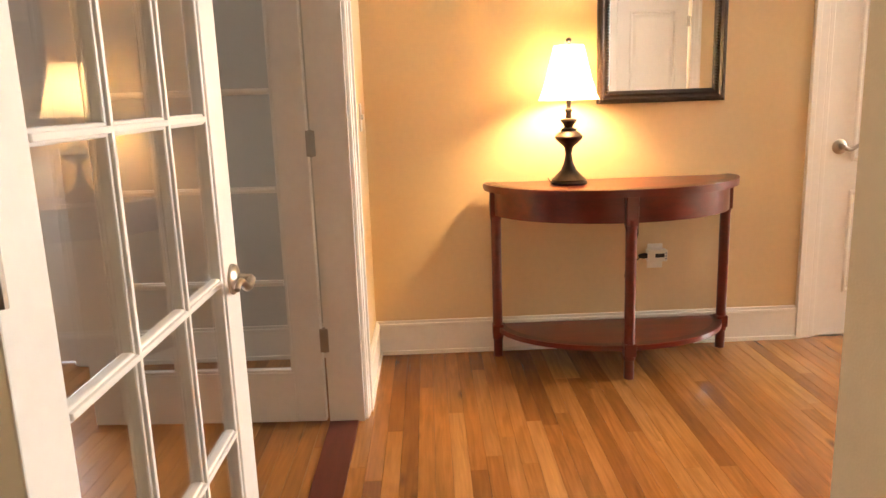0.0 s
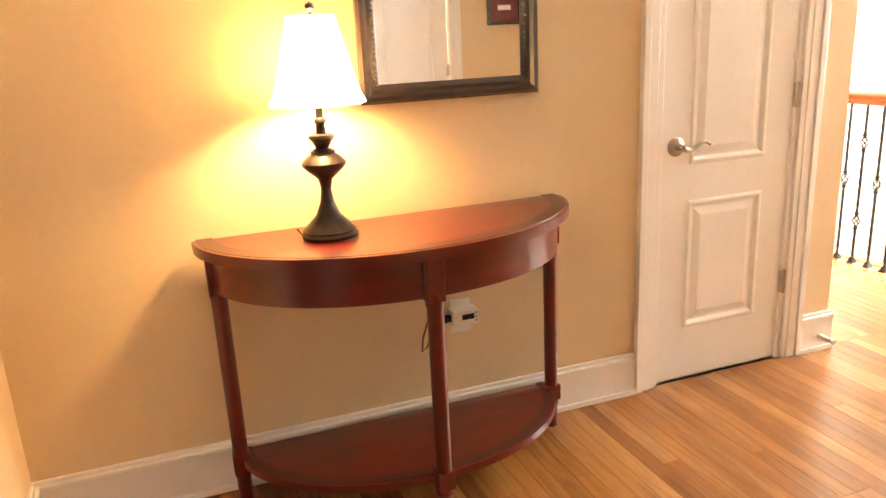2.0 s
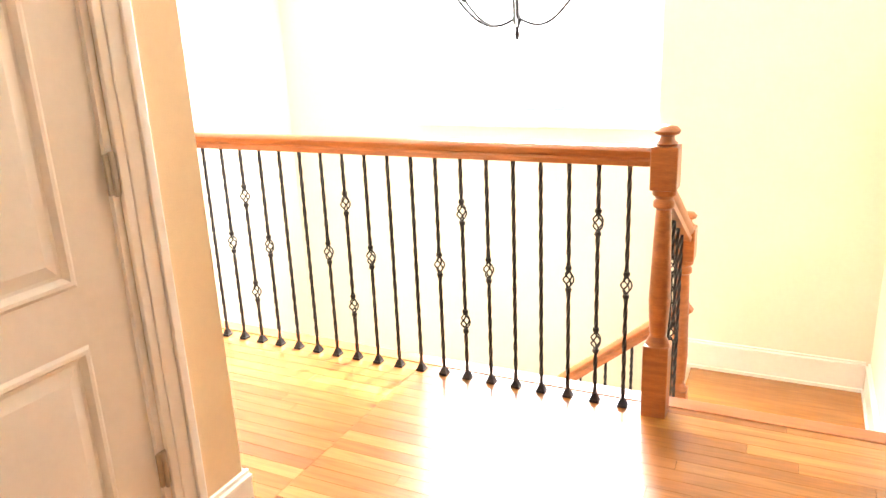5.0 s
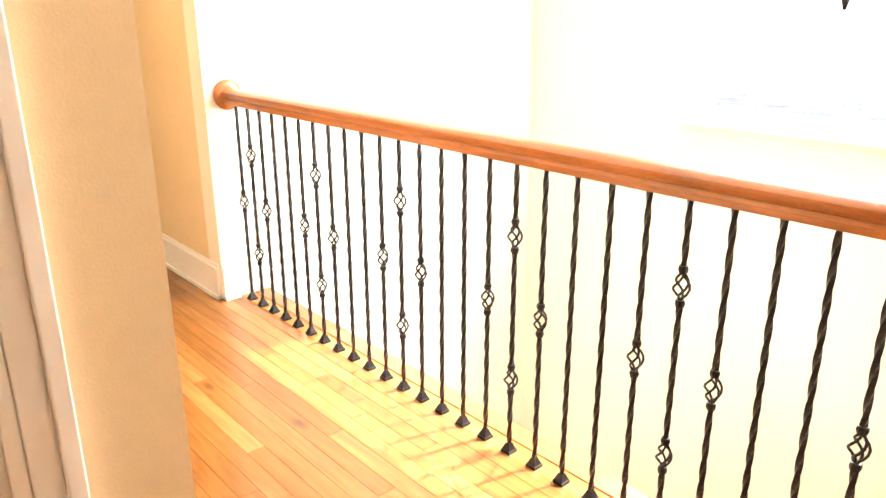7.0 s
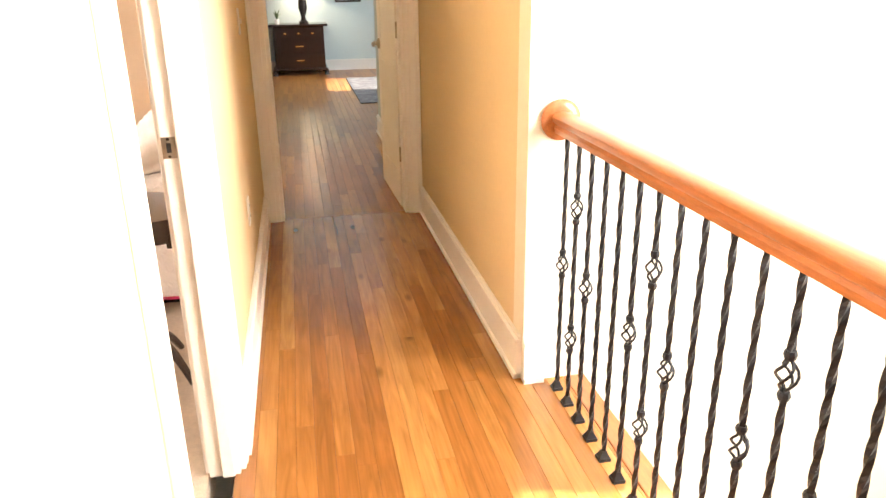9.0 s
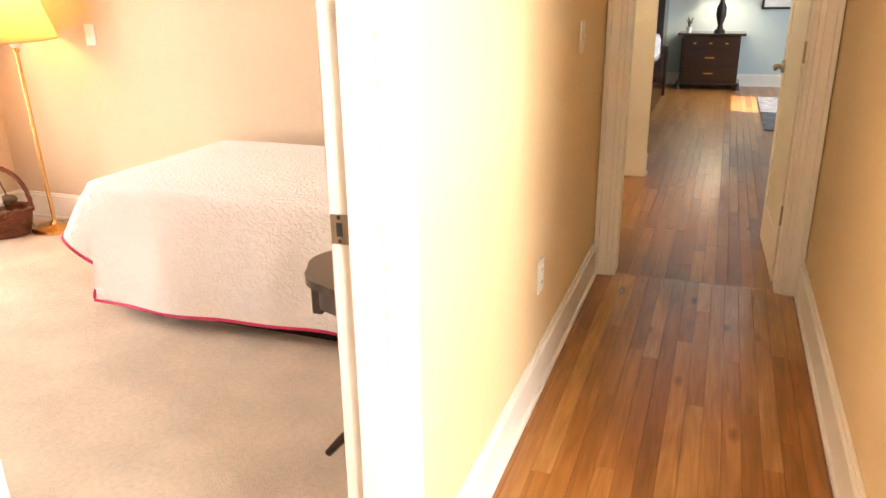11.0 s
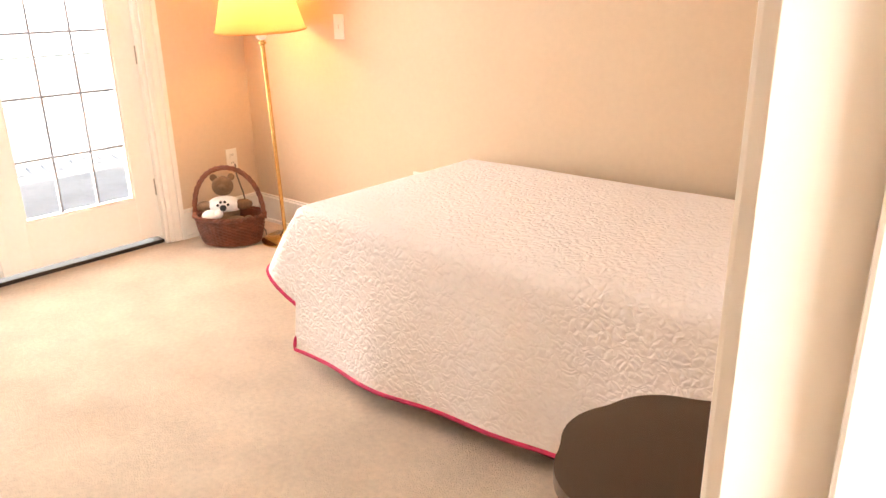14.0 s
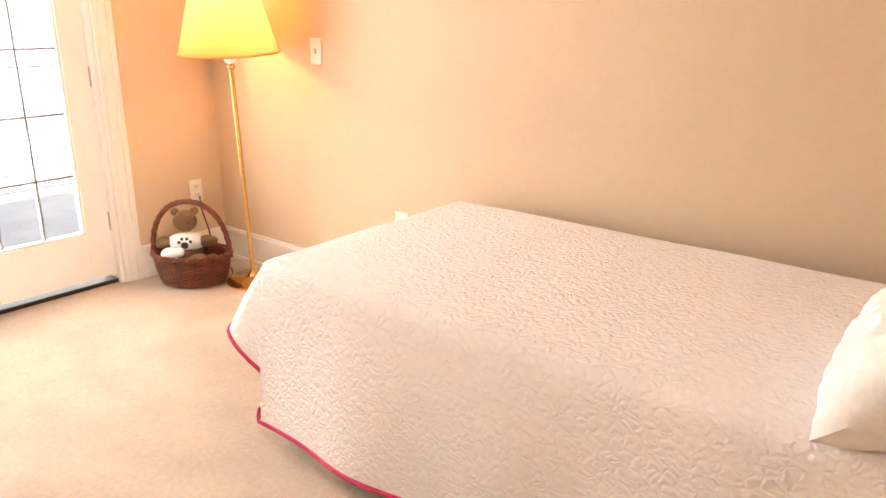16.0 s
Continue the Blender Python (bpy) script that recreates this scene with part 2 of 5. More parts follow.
# ---- building helpers ----
def mesh_object(name, bm, mat, parent=None, smooth=False):
    me = bpy.data.meshes.new(name)
    bmesh.ops.recalc_face_normals(bm, faces=bm.faces[:])
    bm.to_mesh(me)
    bm.free()
    me.materials.append(mat)
    if smooth:
        for p in me.polygons:
            p.use_smooth = True
        me.set_sharp_from_angle(angle=radians(40))
    ob = new(name, me)
    if parent is not None:
        ob.parent = parent
    return ob


def part(name, bm, mat, parent, label="", smooth=False):
    return tagged(mesh_object(name, bm, mat, parent, smooth), label)


def thing(name, at, label, category, group="", turn=0, kind=""):
    ob = new(name)
    ob.empty_display_size = 0.05
    ob.matrix_basis = pose(*at, 0, 0, turn)
    return tagged(ob, label, category, group, kind)


def box(*spans, bm=None, bevel=0.0):
    """Boxes given as (x0, y0, z0, x1, y1, z1), joined into one bmesh."""
    bm = bm or bmesh.new()
    for x0, y0, z0, x1, y1, z1 in spans:
        made = bmesh.ops.create_cube(bm, size=1, matrix=Matrix.LocRotScale(((x0 + x1) / 2, (y0 + y1) / 2, (z0 + z1) / 2), None, (abs(x1 - x0), abs(y1 - y0), abs(z1 - z0))))
        if bevel:
            es = list({e for v in made["verts"] for e in v.link_edges})
            bmesh.ops.bevel(bm, geom=es, offset=bevel, segments=2, affect="EDGES", profile=0.5)
    return bm


def lathe(profile, bm=None, segments=28, at=(0, 0, 0), m=None):
    """A turned solid from (radius, height) pairs."""
    bm = bm or bmesh.new()
    rings = []
    base = Matrix.Translation(at) @ (m or Matrix())
    for r, z in profile:
        if r < 1e-5:
            rings.append([bm.verts.new(base @ Vector((0, 0, z)))])
        else:
            rings.append([bm.verts.new(base @ Vector((r * math.cos(2 * math.pi * i / segments), r * math.sin(2 * math.pi * i / segments), z))) for i in range(segments)])
    for a, b in zip(rings, rings[1:]):
        for i in range(segments):
            j = (i + 1) % segments
            if len(a) == 1 and len(b) == 1:
                continue
            if len(a) == 1:
                bm.faces.new((a[0], b[i], b[j]))
            elif len(b) == 1:
                bm.faces.new((a[i], a[j], b[0]))
            else:
                bm.faces.new((a[i], a[j], b[j], b[i]))
    return bm


def tube(points, radius, bm=None, segments=8):
    """A round bar along points; radius is one number or one per point."""
    bm = bm or bmesh.new()
    pts = [Vector(p) for p in points]
    rings = []
    side = None
    for i, p in enumerate(pts):
        way = (pts[min(i + 1, len(pts) - 1)] - pts[max(i - 1, 0)]).normalized()
        if side is None:
            side = way.orthogonal().normalized()
        side = (side - way * side.dot(way)).normalized()
        other = way.cross(side)
        r = radius[i] if isinstance(radius, (list, tuple)) else radius
        rings.append([bm.verts.new(p + r * (math.cos(2 * math.pi * k / segments) * side + math.sin(2 * math.pi * k / segments) * other)) for k in range(segments)])
    for a, b in zip(rings, rings[1:]):
        for k in range(segments):
            bm.faces.new((a[k], a[(k + 1) % segments], b[(k + 1) % segments], b[k]))
    bm.faces.new(rings[0][::-1])
    bm.faces.new(rings[-1])
    return bm


def extrude_outline(outline, z0, z1, bm=None, bevel=0.0, segments=3):
    """A slab with the given (x, y) outline."""
    bm = bm or bmesh.new()
    low = [bm.verts.new((x, y, z0)) for x, y in outline]
    high = [bm.verts.new((x, y, z1)) for x, y in outline]
    n = len(outline)
    bm.faces.new(low[::-1])
    top = bm.faces.new(high)
    for i in range(n):
        bm.faces.new((low[i], low[(i + 1) % n], high[(i + 1) % n], high[i]))
    if bevel:
        bmesh.ops.bevel(bm, geom=[e for e in bm.edges if abs(e.verts[0].co.z - e.verts[1].co.z) < 1e-6], offset=bevel, segments=segments, affect="EDGES", profile=0.5)
    return bm


def structure(name, bm, mat, label, category, smooth=False):
    return tagged(mesh_object(name, bm, mat, None, smooth), label, category, kind="structure")


# ---- structure ----
LW, CW, HL, HR, RX = 0.082, 3.90, 3.02, 3.95, 4.05   # left wall, console wall, hall walls, railing line
H = 2.70
structure("wall_left", box((-0.33, -0.7, 0, -0.17, 1.36, H), (-0.05, 1.36, 2.12, LW, 3.18, H), (-0.33, 1.36, 2.12, -0.05, 1.44, H), (-0.05, 3.18, 0, LW, 4.02, H)), WALL, "tan painted wall with a double door opening", "wall")
structure("wall_console", box((LW, CW, 0, 2.17, 4.02, H), (2.17, CW, 2.05, 2.775, 4.02, H), (2.775, CW, 0, HL, 4.02, H)), WALL, "warm tan painted wall behind the console table", "wall")
structure("wall_hall_left", box((2.945, 4.02, 0, HL, 4.82, H), (2.945, 4.82, 2.06, HL, 5.553, H), (2.945, 5.553, 0, HL, 7.92, H)), WALL, "tan hallway wall with an open bedroom doorway", "wall")
structure("wall_hall_right", box((HR, 5.98, 0, 4.14, 7.92, H)), WALL, "tan painted hallway wall", "wall")
structure("wall_foyer_north", box((HR, 5.86, -2.7, 6.1, 5.98, H)), CREAM, "cream foyer wall that carries the handrail", "wall")
structure("wall_foyer_east", box((5.95, 2.05, -2.7, 6.1, 3.27, H), (5.95, 4.80, -2.7, 6.1, 5.86, H), (5.95, 3.27, -2.7, 6.1, 4.80, 0.74), (5.95, 3.27, 2.6, 6.1, 4.80, H)), CREAM, "cream foyer wall around a tall window", "wall")
structure("wall_foyer_south", box((4.20, 2.05, -2.7, 5.95, 2.17, H)), CREAM, "cream wall beside the stair landing", "wall")
structure("wall_landing", box((5.60, 2.17, -2.7, 5.72, 3.25, H)), CREAM, "cream wall at the stair landing", "wall")
structure("wall_entry_side", box((0.93, -0.58, 0, 1.05, 1.52, H)), WALL, "end of a tan painted wall", "wall")
structure("wall_entry_back", box((-0.17, -0.7, 0, 0.93, -0.58, H)), WALL, "plain tan wall", "wall")
structure("wall_opposite", box((1.05, -0.12, 0, 1.50, 0, H), (1.50, -0.12, 2.05, 2.90, 0, H), (2.90, -0.12, 0, 4.32, 0, H)), WALL, "tan wall with white closet doors", "wall")
structure("wall_entry_east", box((4.20, 0, -0.6, 4.32, 2.05, H)), WALL, "plain tan wall", "wall")
structure("wall_hall_end", box((2.90, 7.92, 0, 3.11, 8.04, H), (3.11, 7.92, 2.06, 3.86, 8.04, H), (3.86, 7.92, 0, 4.14, 8.04, H)), WALL, "tan wall around the doorway at the hall's end", "wall")
structure("wall_bedroom_back", box((-0.75, 7.82, 0, 2.945, 7.94, H)), BEDWALL, "beige bedroom wall behind the bed", "wall")
structure("wall_bedroom_window", box((-0.75, 4.02, 0, -0.60, 5.60, H), (-0.75, 5.60, 2.08, -0.60, 7.22, H), (-0.75, 7.22, 0, -0.60, 7.82, H)), BEDWALL, "beige bedroom wall around glazed doors", "wall")
structure("wall_bedroom_front", box((-0.60, 4.02, 0, 2.945, 4.10, H)), BEDWALL, "plain beige bedroom wall", "wall")
structure("wall_bedroom_inner", box((2.935, 4.10, 0, 2.944, 4.82, H), (2.935, 5.553, 0, 2.944, 7.82, H), (2.935, 4.82, 2.06, 2.944, 5.553, H)), BEDWALL, "beige face of the bedroom's door wall", "wall")
structure("wall_study", box((-3.0, CW, 0, -2.31, 4.02, H), (-2.31, CW, 2.1, -1.33, 4.02, H), (-1.33, CW, 0, -0.05, 4.02, H), (-3.0, -0.7, 0, -2.88, CW, H), (-2.88, -0.7, 0, -0.05, -0.58, H)), GREYWALL, "pale walls of the study", "wall")
structure("wall_main_bedroom", box((1.2, 15.8, 0, 5.6, 15.92, H), (5.48, 8.04, 0, 5.6, 12.9, H), (5.48, 14.3, 0, 5.6, 15.8, H), (5.48, 12.9, 0, 5.6, 14.3, 0.8), (5.48, 12.9, 2.2, 5.6, 14.3, H), (1.2, 10.0, 0, 1.32, 15.8, H), (2.92, 8.04, 0, 3.04, 8.5, H), (1.32, 10.0, 0, 3.04, 10.12, H), (2.92, 8.5, 2.06, 3.04, 10.0, H), (3.97, 8.04, 0, 4.09, 10.5, H), (4.09, 10.38, 0, 5.48, 10.5, H), (4.14, 7.92, 0, 5.48, 8.04, H)), BLUEWALL, "pale blue walls of the far bedroom", "wall")
structure("wall_side_room", box((1.2, 7.94, 0, 1.32, 10.0, H), (1.32, 7.94, 0, 2.92, 8.04, H)), GREYWALL, "plain walls of a side room", "wall")
structure("ceiling_entry", box((-0.33, -0.7, H, 4.32, 4.02, H + 0.1), (2.9, 4.02, H, 4.14, 8.04, H + 0.1)), CEIL, "plain white ceiling", "ceiling")
structure("ceiling_foyer", box((4.32, 2.05, H, 6.1, 5.98, H + 0.1), (4.14, 4.02, H, 4.32, 5.98, H + 0.1)), CEIL, "plain white foyer ceiling", "ceiling")
structure("ceiling_bedroom", box((-0.75, 4.02, H, 2.9, 7.94, H + 0.1)), CEIL, "plain white bedroom ceiling", "ceiling")
structure("ceiling_study", box((-3.0, -0.7, H, -0.33, 4.02, H + 0.1)), CEIL, "plain white study ceiling", "ceiling")
structure("ceiling_main_bedroom", box((1.2, 8.04, H, 5.6, 15.92, H + 0.1)), CEIL, "plain white ceiling of the far bedroom", "ceiling")
structure("floor_bedroom", box((-0.75, 4.02, -0.1, 2.93, 7.94, 0.0)), CARPET, "beige cut pile carpet", "carpet")
structure("floor_side_room", box((1.2, 7.94, -0.1, 2.93, 10.0, -0.005)), OAK, "oak floor of a side room", "floor")
structure("foyer_floor", box((4.14, 2.05, -2.8, 6.1, 5.98, -2.7)), CREAM, "pale floor of the lower foyer", "floor")
structure("ground", box((-60, -60, -3.2, 80, 80, -3.0)), GROUND, "pale concrete ground outside the house", "ground")
structure("patio", box((-6.5, 2.5, -0.35, -0.75, 10.5, -0.16)), PATIO, "pale patio outside the bedroom doors", "patio")
# Emission stands in for overexposed daylight outdoors; both planes are added and light the rooms.
BACKGLOW = bpy.data.materials.new("glowing_white_backdrop")
BACKGLOW.use_nodes = True
BACKGLOW.node_tree.nodes["Principled BSDF"].inputs["Base Color"].default_value = (0.8, 0.8, 0.8, 1)
BACKGLOW.node_tree.nodes["Principled BSDF"].inputs["Emission Color"].default_value = (0.97, 0.98, 1.0, 1)
BACKGLOW.node_tree.nodes["Principled BSDF"].inputs["Emission Strength"].default_value = 1.0
structure("backdrop", box((62, -60, -3, 62.2, 70, 30)), BACKGLOW, "added glowing plane for overexposed daylight beyond the house front", "backdrop")
structure("backdrop_garden", box((-62.2, -60, -3, -62, 70, 30)), BACKGLOW, "added glowing plane for overexposed daylight beyond the garden", "backdrop")
structure("lower_house_wall", box((-3.0, -0.7, -3.0, 4.14, 15.9, -0.36)), CREAM, "plain lower storey", "wall")


def baseboard(name, spans, mat=TRIM, z=0.0):
    """Runs of baseboard: (x0, y0, x1, y1, nx, ny) along a wall whose face looks along (nx, ny)."""
    bm = bmesh.new()
    for x0, y0, x1, y1, nx, ny in spans:
        for depth, a, b in ((0.016, 0.0, 0.135), (0.022, 0.135, 0.150), (0.012, 0.150, 0.163), (0.026, 0.0, 0.018)):
            xs, ys = sorted((x0, x1)), sorted((y0, y1))
            if nx:
                xs = sorted((x0, x0 + nx * depth))
            else:
                ys = sorted((y0, y0 + ny * depth))
            box((xs[0], ys[0], z + a, xs[1], ys[1], z + b), bm=bm, bevel=0.003 if b > 0.135 else 0.0)
    return structure(name, bm, mat, "tall white painted baseboard", "baseboard")


baseboard("baseboard_console_wall", [(LW, CW, 2.08, CW, 0, -1), (2.865, CW, HL + 0.016, CW, 0, -1), (LW, 3.27, LW, CW - 0.02, 1, 0)])
baseboard("baseboard_hall", [(HL, CW, HL, 4.73, 1, 0), (HL, 5.645, HL, 7.90, 1, 0), (HR, 5.88, HR, 7.90, -1, 0), (HR, 5.86, 4.02, 5.86, 0, -1)])
baseboard("baseboard_bedroom", [(-0.60, 7.82, 2.88, 7.82, 0, -1), (-0.60, 7.31, -0.60, 7.80, 1, 0), (-0.60, 4.1, -0.60, 5.5, 1, 0)])
baseboard("baseboard_study", [(-2.88, CW, -2.42, CW, 0, -1), (-1.22, CW, -0.05, CW, 0, -1)])
baseboard("baseboard_landing", [(5.60, 2.19, 5.60, 3.25, -1, 0), (4.25, 2.17, 5.58, 2.17, 0, 1)], z=-0.54)
baseboard("baseboard_main_bedroom", [(1.32, 15.8, 5.48, 15.8, 0, -1), (3.04, 8.06, 3.04, 8.42, 1, 0), (3.97, 8.06, 3.97, 10.5, -1, 0), (3.04, 10.02, 3.04, 10.12, 1, 0)])


def casing(name, axis, face, way, a, b, top, floor=0.0, jamb=None, wide=0.09, sides=(1, 1), thin=1.0):
    """Moulded casing round an opening from a to b along the axis, on the wall face that looks along way."""
    bm = bmesh.new()

    def bar(u0, u1, z0, z1, d):
        d *= thin
        if axis == "x":
            box((u0, face, z0, u1, face + way * d, z1), bm=bm, bevel=0.003)
        else:
            box((face, u0, z0, face + way * d, u1, z1), bm=bm, bevel=0.003)
    for side, u in ((-1, a), (1, b)):
        if not sides[0 if side < 0 else 1]:
            continue
        for o0, o1, d in ((0.0, 0.0235, 0.014), (0.0235, 0.0635, 0.018), (0.0635, wide, 0.026)):
            bar(u + side * o0, u + side * o1, floor, top + o0, d)
        bar(u + side * 0.001, u + side * (wide - 0.002), floor, top, 0.010)
    for o0, o1, d in ((0.0, 0.0235, 0.014), (0.0235, 0.0635, 0.018), (0.0635, wide, 0.026)):
        bar(a - o1, b + o1, top + o0, top + o1, d)
    if jamb is not None:
        j0, j1 = jamb
        t = 0.018
        for u0, u1, z0, z1 in ((a - 0.004, a + t, floor, top), (b - t, b + 0.004, floor, top), (a, b, top - t, top + 0.004))[0 if sides[0] else 1:]:
            if axis == "x":
                box((u0, j0, z0, u1, j1, z1), bm=bm)
            else:
                box((j0, u0, z0, j1, u1, z1), bm=bm)
    return structure(name, bm, TRIM, "white moulded door casing", "door casing")


casing("trim_study_opening", "y", LW, 1, 1.36, 3.18, 2.12, jamb=(-0.05, LW), sides=(0, 1))
casing("trim_closet_door", "x", CW, -1, 2.17, 2.775, 2.05, jamb=(3.90, 4.02))
casing("trim_bedroom_opening", "y", HL, 1, 4.82, 5.553, 2.06, jamb=(2.935, HL))
casing("trim_bedroom_inside", "y", 2.935, -1, 4.82, 5.553, 2.06)
structure("trim_door_stop", box((2.972, 4.838, 0, 3.006, 4.850, 2.042), (2.972, 5.523, 0, 3.006, 5.535, 2.042), bevel=0.002), TRIM, "white door stop strip on the jamb", "door stop")
casing("trim_hall_end", "x", 7.92, -1, 3.11, 3.86, 2.06, jamb=(7.92, 8.04), wide=0.085)
casing("trim_garden_doors", "y", -0.60, 1, 5.60, 7.22, 2.08, jamb=(-0.75, -0.60))
casing("trim_opposite", "x", 0.0, 1, 1.50, 2.90, 2.05)
structure("trim_side_room", box((2.90, 9.985, 0, 3.06, 10.0, 2.1), (3.04, 8.41, 0, 3.058, 8.5, 2.1), bevel=0.003), TRIM, "white trim at a side opening", "door casing")
structure("threshold_study", box((-0.05, 1.36, -0.01, 0.058, 3.16, 0.006), bevel=0.002), DARKOAK, "dark red-brown stained threshold strip", "threshold")


# ---- doors ----
def lever(parent, at, way, along, mat=NICKEL):
    """A wavy lever on a round rose; way is the face's outward direction and along the lever's direction."""
    w, a = Vector(way), Vector(along)
    turn = w.to_track_quat("Z", "Y").to_matrix().to_4x4()
    h = part("handle", lathe([(0, 0), (0.034, 0), (0.034, 0.006), (0.028, 0.012), (0.013, 0.016), (0.011, 0.045), (0, 0.047)], at=at, m=turn), mat, parent, "satin nickel round rose", True)
    p = Vector(at) + w * 0.042
    pts = [p + a * (0.115 * s) + Vector((0, 0, 0.012 * math.sin(s * 2 * math.pi) * -1 + 0.004 * s)) for s in [i / 10 for i in range(11)]]
    part("lever", tube(pts, [0.011 - 0.005 * i / 10 for i in range(11)], segments=10), mat, h, "curved satin nickel lever", True)
    return h


def panel_face(bm, x0, x1, z0, z1, face, way):
    """A raised panel moulded into a door's face that looks along y."""
    def ring(i, d):
        return [bm.verts.new((x, face + way * d, z)) for x, z in ((x0 + i, z0 + i), (x1 - i, z0 + i), (x1 - i, z1 - i), (x0 + i, z1 - i))]
    rings = [ring(i, d) for i, d in ((0, 0.0006), (0.008, 0.006), (0.016, 0.006), (0.026, -0.007), (0.034, -0.007), (0.062, 0.002))]
    for a, b in zip(rings, rings[1:]):
        for k in range(4):
            bm.faces.new((a[k], a[(k + 1) % 4], b[(k + 1) % 4], b[k]))
    bm.faces.new(rings[-1])


def panelled_leaf(parent, wide, high, face_depth=0.035):
    """A two-panel leaf along x from 0 to wide, its face looking along -y at y = 0."""
    s = 0.115
    spans = [(0, 0, 0.005, s, face_depth, high), (wide - s, 0, 0.005, wide, face_depth, high), (s, 0, 0.005, wide - s, face_depth, 0.21), (s, 0, 0.705, wide - s, face_depth, 0.835), (s, 0, high - 0.12, wide - s, face_depth, high), (s, 0.0095, 0.21, wide - s, face_depth - 0.004, high - 0.12)]
    part("leaf", box(*spans), TRIM, parent)
    for z0, z1 in ((0.21, 0.705), (0.835, high - 0.12)):
        bm = bmesh.new()
        panel_face(bm, s, wide - s, z0, z1, 0.0, -1)
        part("panel", bm, TRIM, parent)


def hinge(parent, at, along_y=False):
    x, y, z = at
    bm = box((x - 0.016, y - 0.004, z - 0.045, x + 0.016, y + 0.004, z + 0.045), bevel=0.002) if not along_y else box((x - 0.004, y - 0.016, z - 0.045, x + 0.004, y + 0.016, z + 0.045), bevel=0.002)
    tube([(x, y - 0.006, z - 0.048), (x, y - 0.006, z + 0.048)], 0.006, bm)
    return part("hinge", bm, NICKEL, parent, "satin nickel hinge")


d = tagged(thing("door_1", (2.188, CW + 0.012, 0), "white two-panel closet door, closed", "door"), kind="structure")
panelled_leaf(d, 0.569, 2.03)
lever(d, (0.056, 0, 0.905), (0, -1, 0), (1, 0, 0))
for z in (0.33, 1.05, 1.80):
    hinge(d, (0.574, -0.016, z))

for i, (x, w) in enumerate(((1.52, 0.675), (2.20, 0.675))):
    dd = tagged(thing("door_%d" % (i + 2), (x + w, -0.012, 0), "white two-panel closet door, closed", "door", turn=180), kind="structure")
    panelled_leaf(dd, w, 2.03)
    if i:
        for z in (0.33, 1.05, 1.80):
            hinge(dd, (0.0, -0.004, z))

dm = tagged(thing("door_4", (3.868, 8.05, 0), "white panelled bedroom door, standing open", "door", turn=92), kind="structure")
panelled_leaf(dm, 0.72, 2.03)
lever(dm, (0.655, 0.035, 0.93), (0, 1, 0), (-1, 0, 0))
for z in (0.33, 1.05, 1.80):
    hinge(dm, (-0.004, 0.02, z), True)


def glazed_leaf(parent, wide, high, cols, rows, stile=0.11, bottom=0.135, top=0.20, bar=0.022, depth=0.035, bar_mat=None):
    """A glazed leaf along x from 0 to wide, centred on y = 0."""
    h = depth / 2
    part("stile", box((0, -h, 0.01, stile, h, high), bevel=0.003), TRIM, parent)
    part("stile", box((wide - stile, -h, 0.01, wide, h, high), bevel=0.003), TRIM, parent)
    part("rail", box((stile, -h, 0.01, wide - stile, h, bottom)), TRIM, parent)
    part("rail", box((stile, -h, high - top, wide - stile, h, high)), TRIM, parent)
    x0, x1, z0, z1 = stile, wide - stile, bottom, high - top
    bm = bmesh.new()
    for a0, b0, a1, b1 in ((x0, z0, x0 + 0.012, z1), (x1 - 0.012, z0, x1, z1), (x0 + 0.012, z0, x1 - 0.012, z0 + 0.012), (x0 + 0.012, z1 - 0.012, x1 - 0.012, z1)):
        box((a0, -h * 0.75, b0, a1, h * 0.75, b1), bm=bm, bevel=0.003)
    part("glazing_bead", bm, TRIM, parent)
    dw, dh = (x1 - x0) / cols, (z1 - z0) / rows
    for c in range(1, cols):
        x = x0 + dw * c
        bm = box((x - bar / 2, -h * 0.6, z0 + 0.012, x + bar / 2, h * 0.6, z1 - 0.012), bevel=min(0.004, bar / 3))
        if bar > 0.015:
            box((x - bar / 4, -h * 0.95, z0 + 0.013, x + bar / 4, h * 0.95, z1 - 0.013), bm=bm, bevel=0.002)
        part("muntin", bm, bar_mat or TRIM, parent)
    for r in range(1, rows):
        z = z0 + dh * r
        bm = box((x0 + 0.012, -h * 0.58, z - bar / 2, x1 - 0.012, h * 0.58, z + bar / 2), bevel=min(0.004, bar / 3))
        if bar > 0.015:
            box((x0 + 0.013, -h * 0.93, z - bar / 4, x1 - 0.013, h * 0.93, z + bar / 4), bm=bm, bevel=0.002)
        part("muntin", bm, bar_mat or TRIM, parent)
    for c in range(cols):
        for r in range(rows):
            bm = box((x0 + dw * c + 0.004, -0.002, z0 + dh * r + 0.004, x0 + dw * (c + 1) - 0.004, 0.002, z0 + dh * (r + 1) - 0.004))
            g = part("pane", bm, GLASS, parent)
            g.visible_shadow = False


f1 = tagged(thing("door_5", (-0.108, 1.291, 0), "white glazed french door leaf, nearly closed", "french door", turn=89.5), kind="structure")
glazed_leaf(f1, 0.90, 2.08, 3, 5, stile=0.105, bottom=0.141, top=0.224)
lever(f1, (0.845, -0.0175, 0.82), (0, -1, 0), (-1, 0, 0))
for z in (0.33, 1.05, 1.80):
    hinge(f1, (0.0, -0.018, z))
f2 = tagged(thing("door_6", (-0.06, 3.168, 0), "white glazed french door leaf, standing open", "french door", turn=177), kind="structure")
glazed_leaf(f2, 0.885, 2.08, 3, 5, bottom=0.205, top=0.16)
for z in (0.33, 1.05, 1.80):
    hinge(f2, (-0.012, 0.02, z))

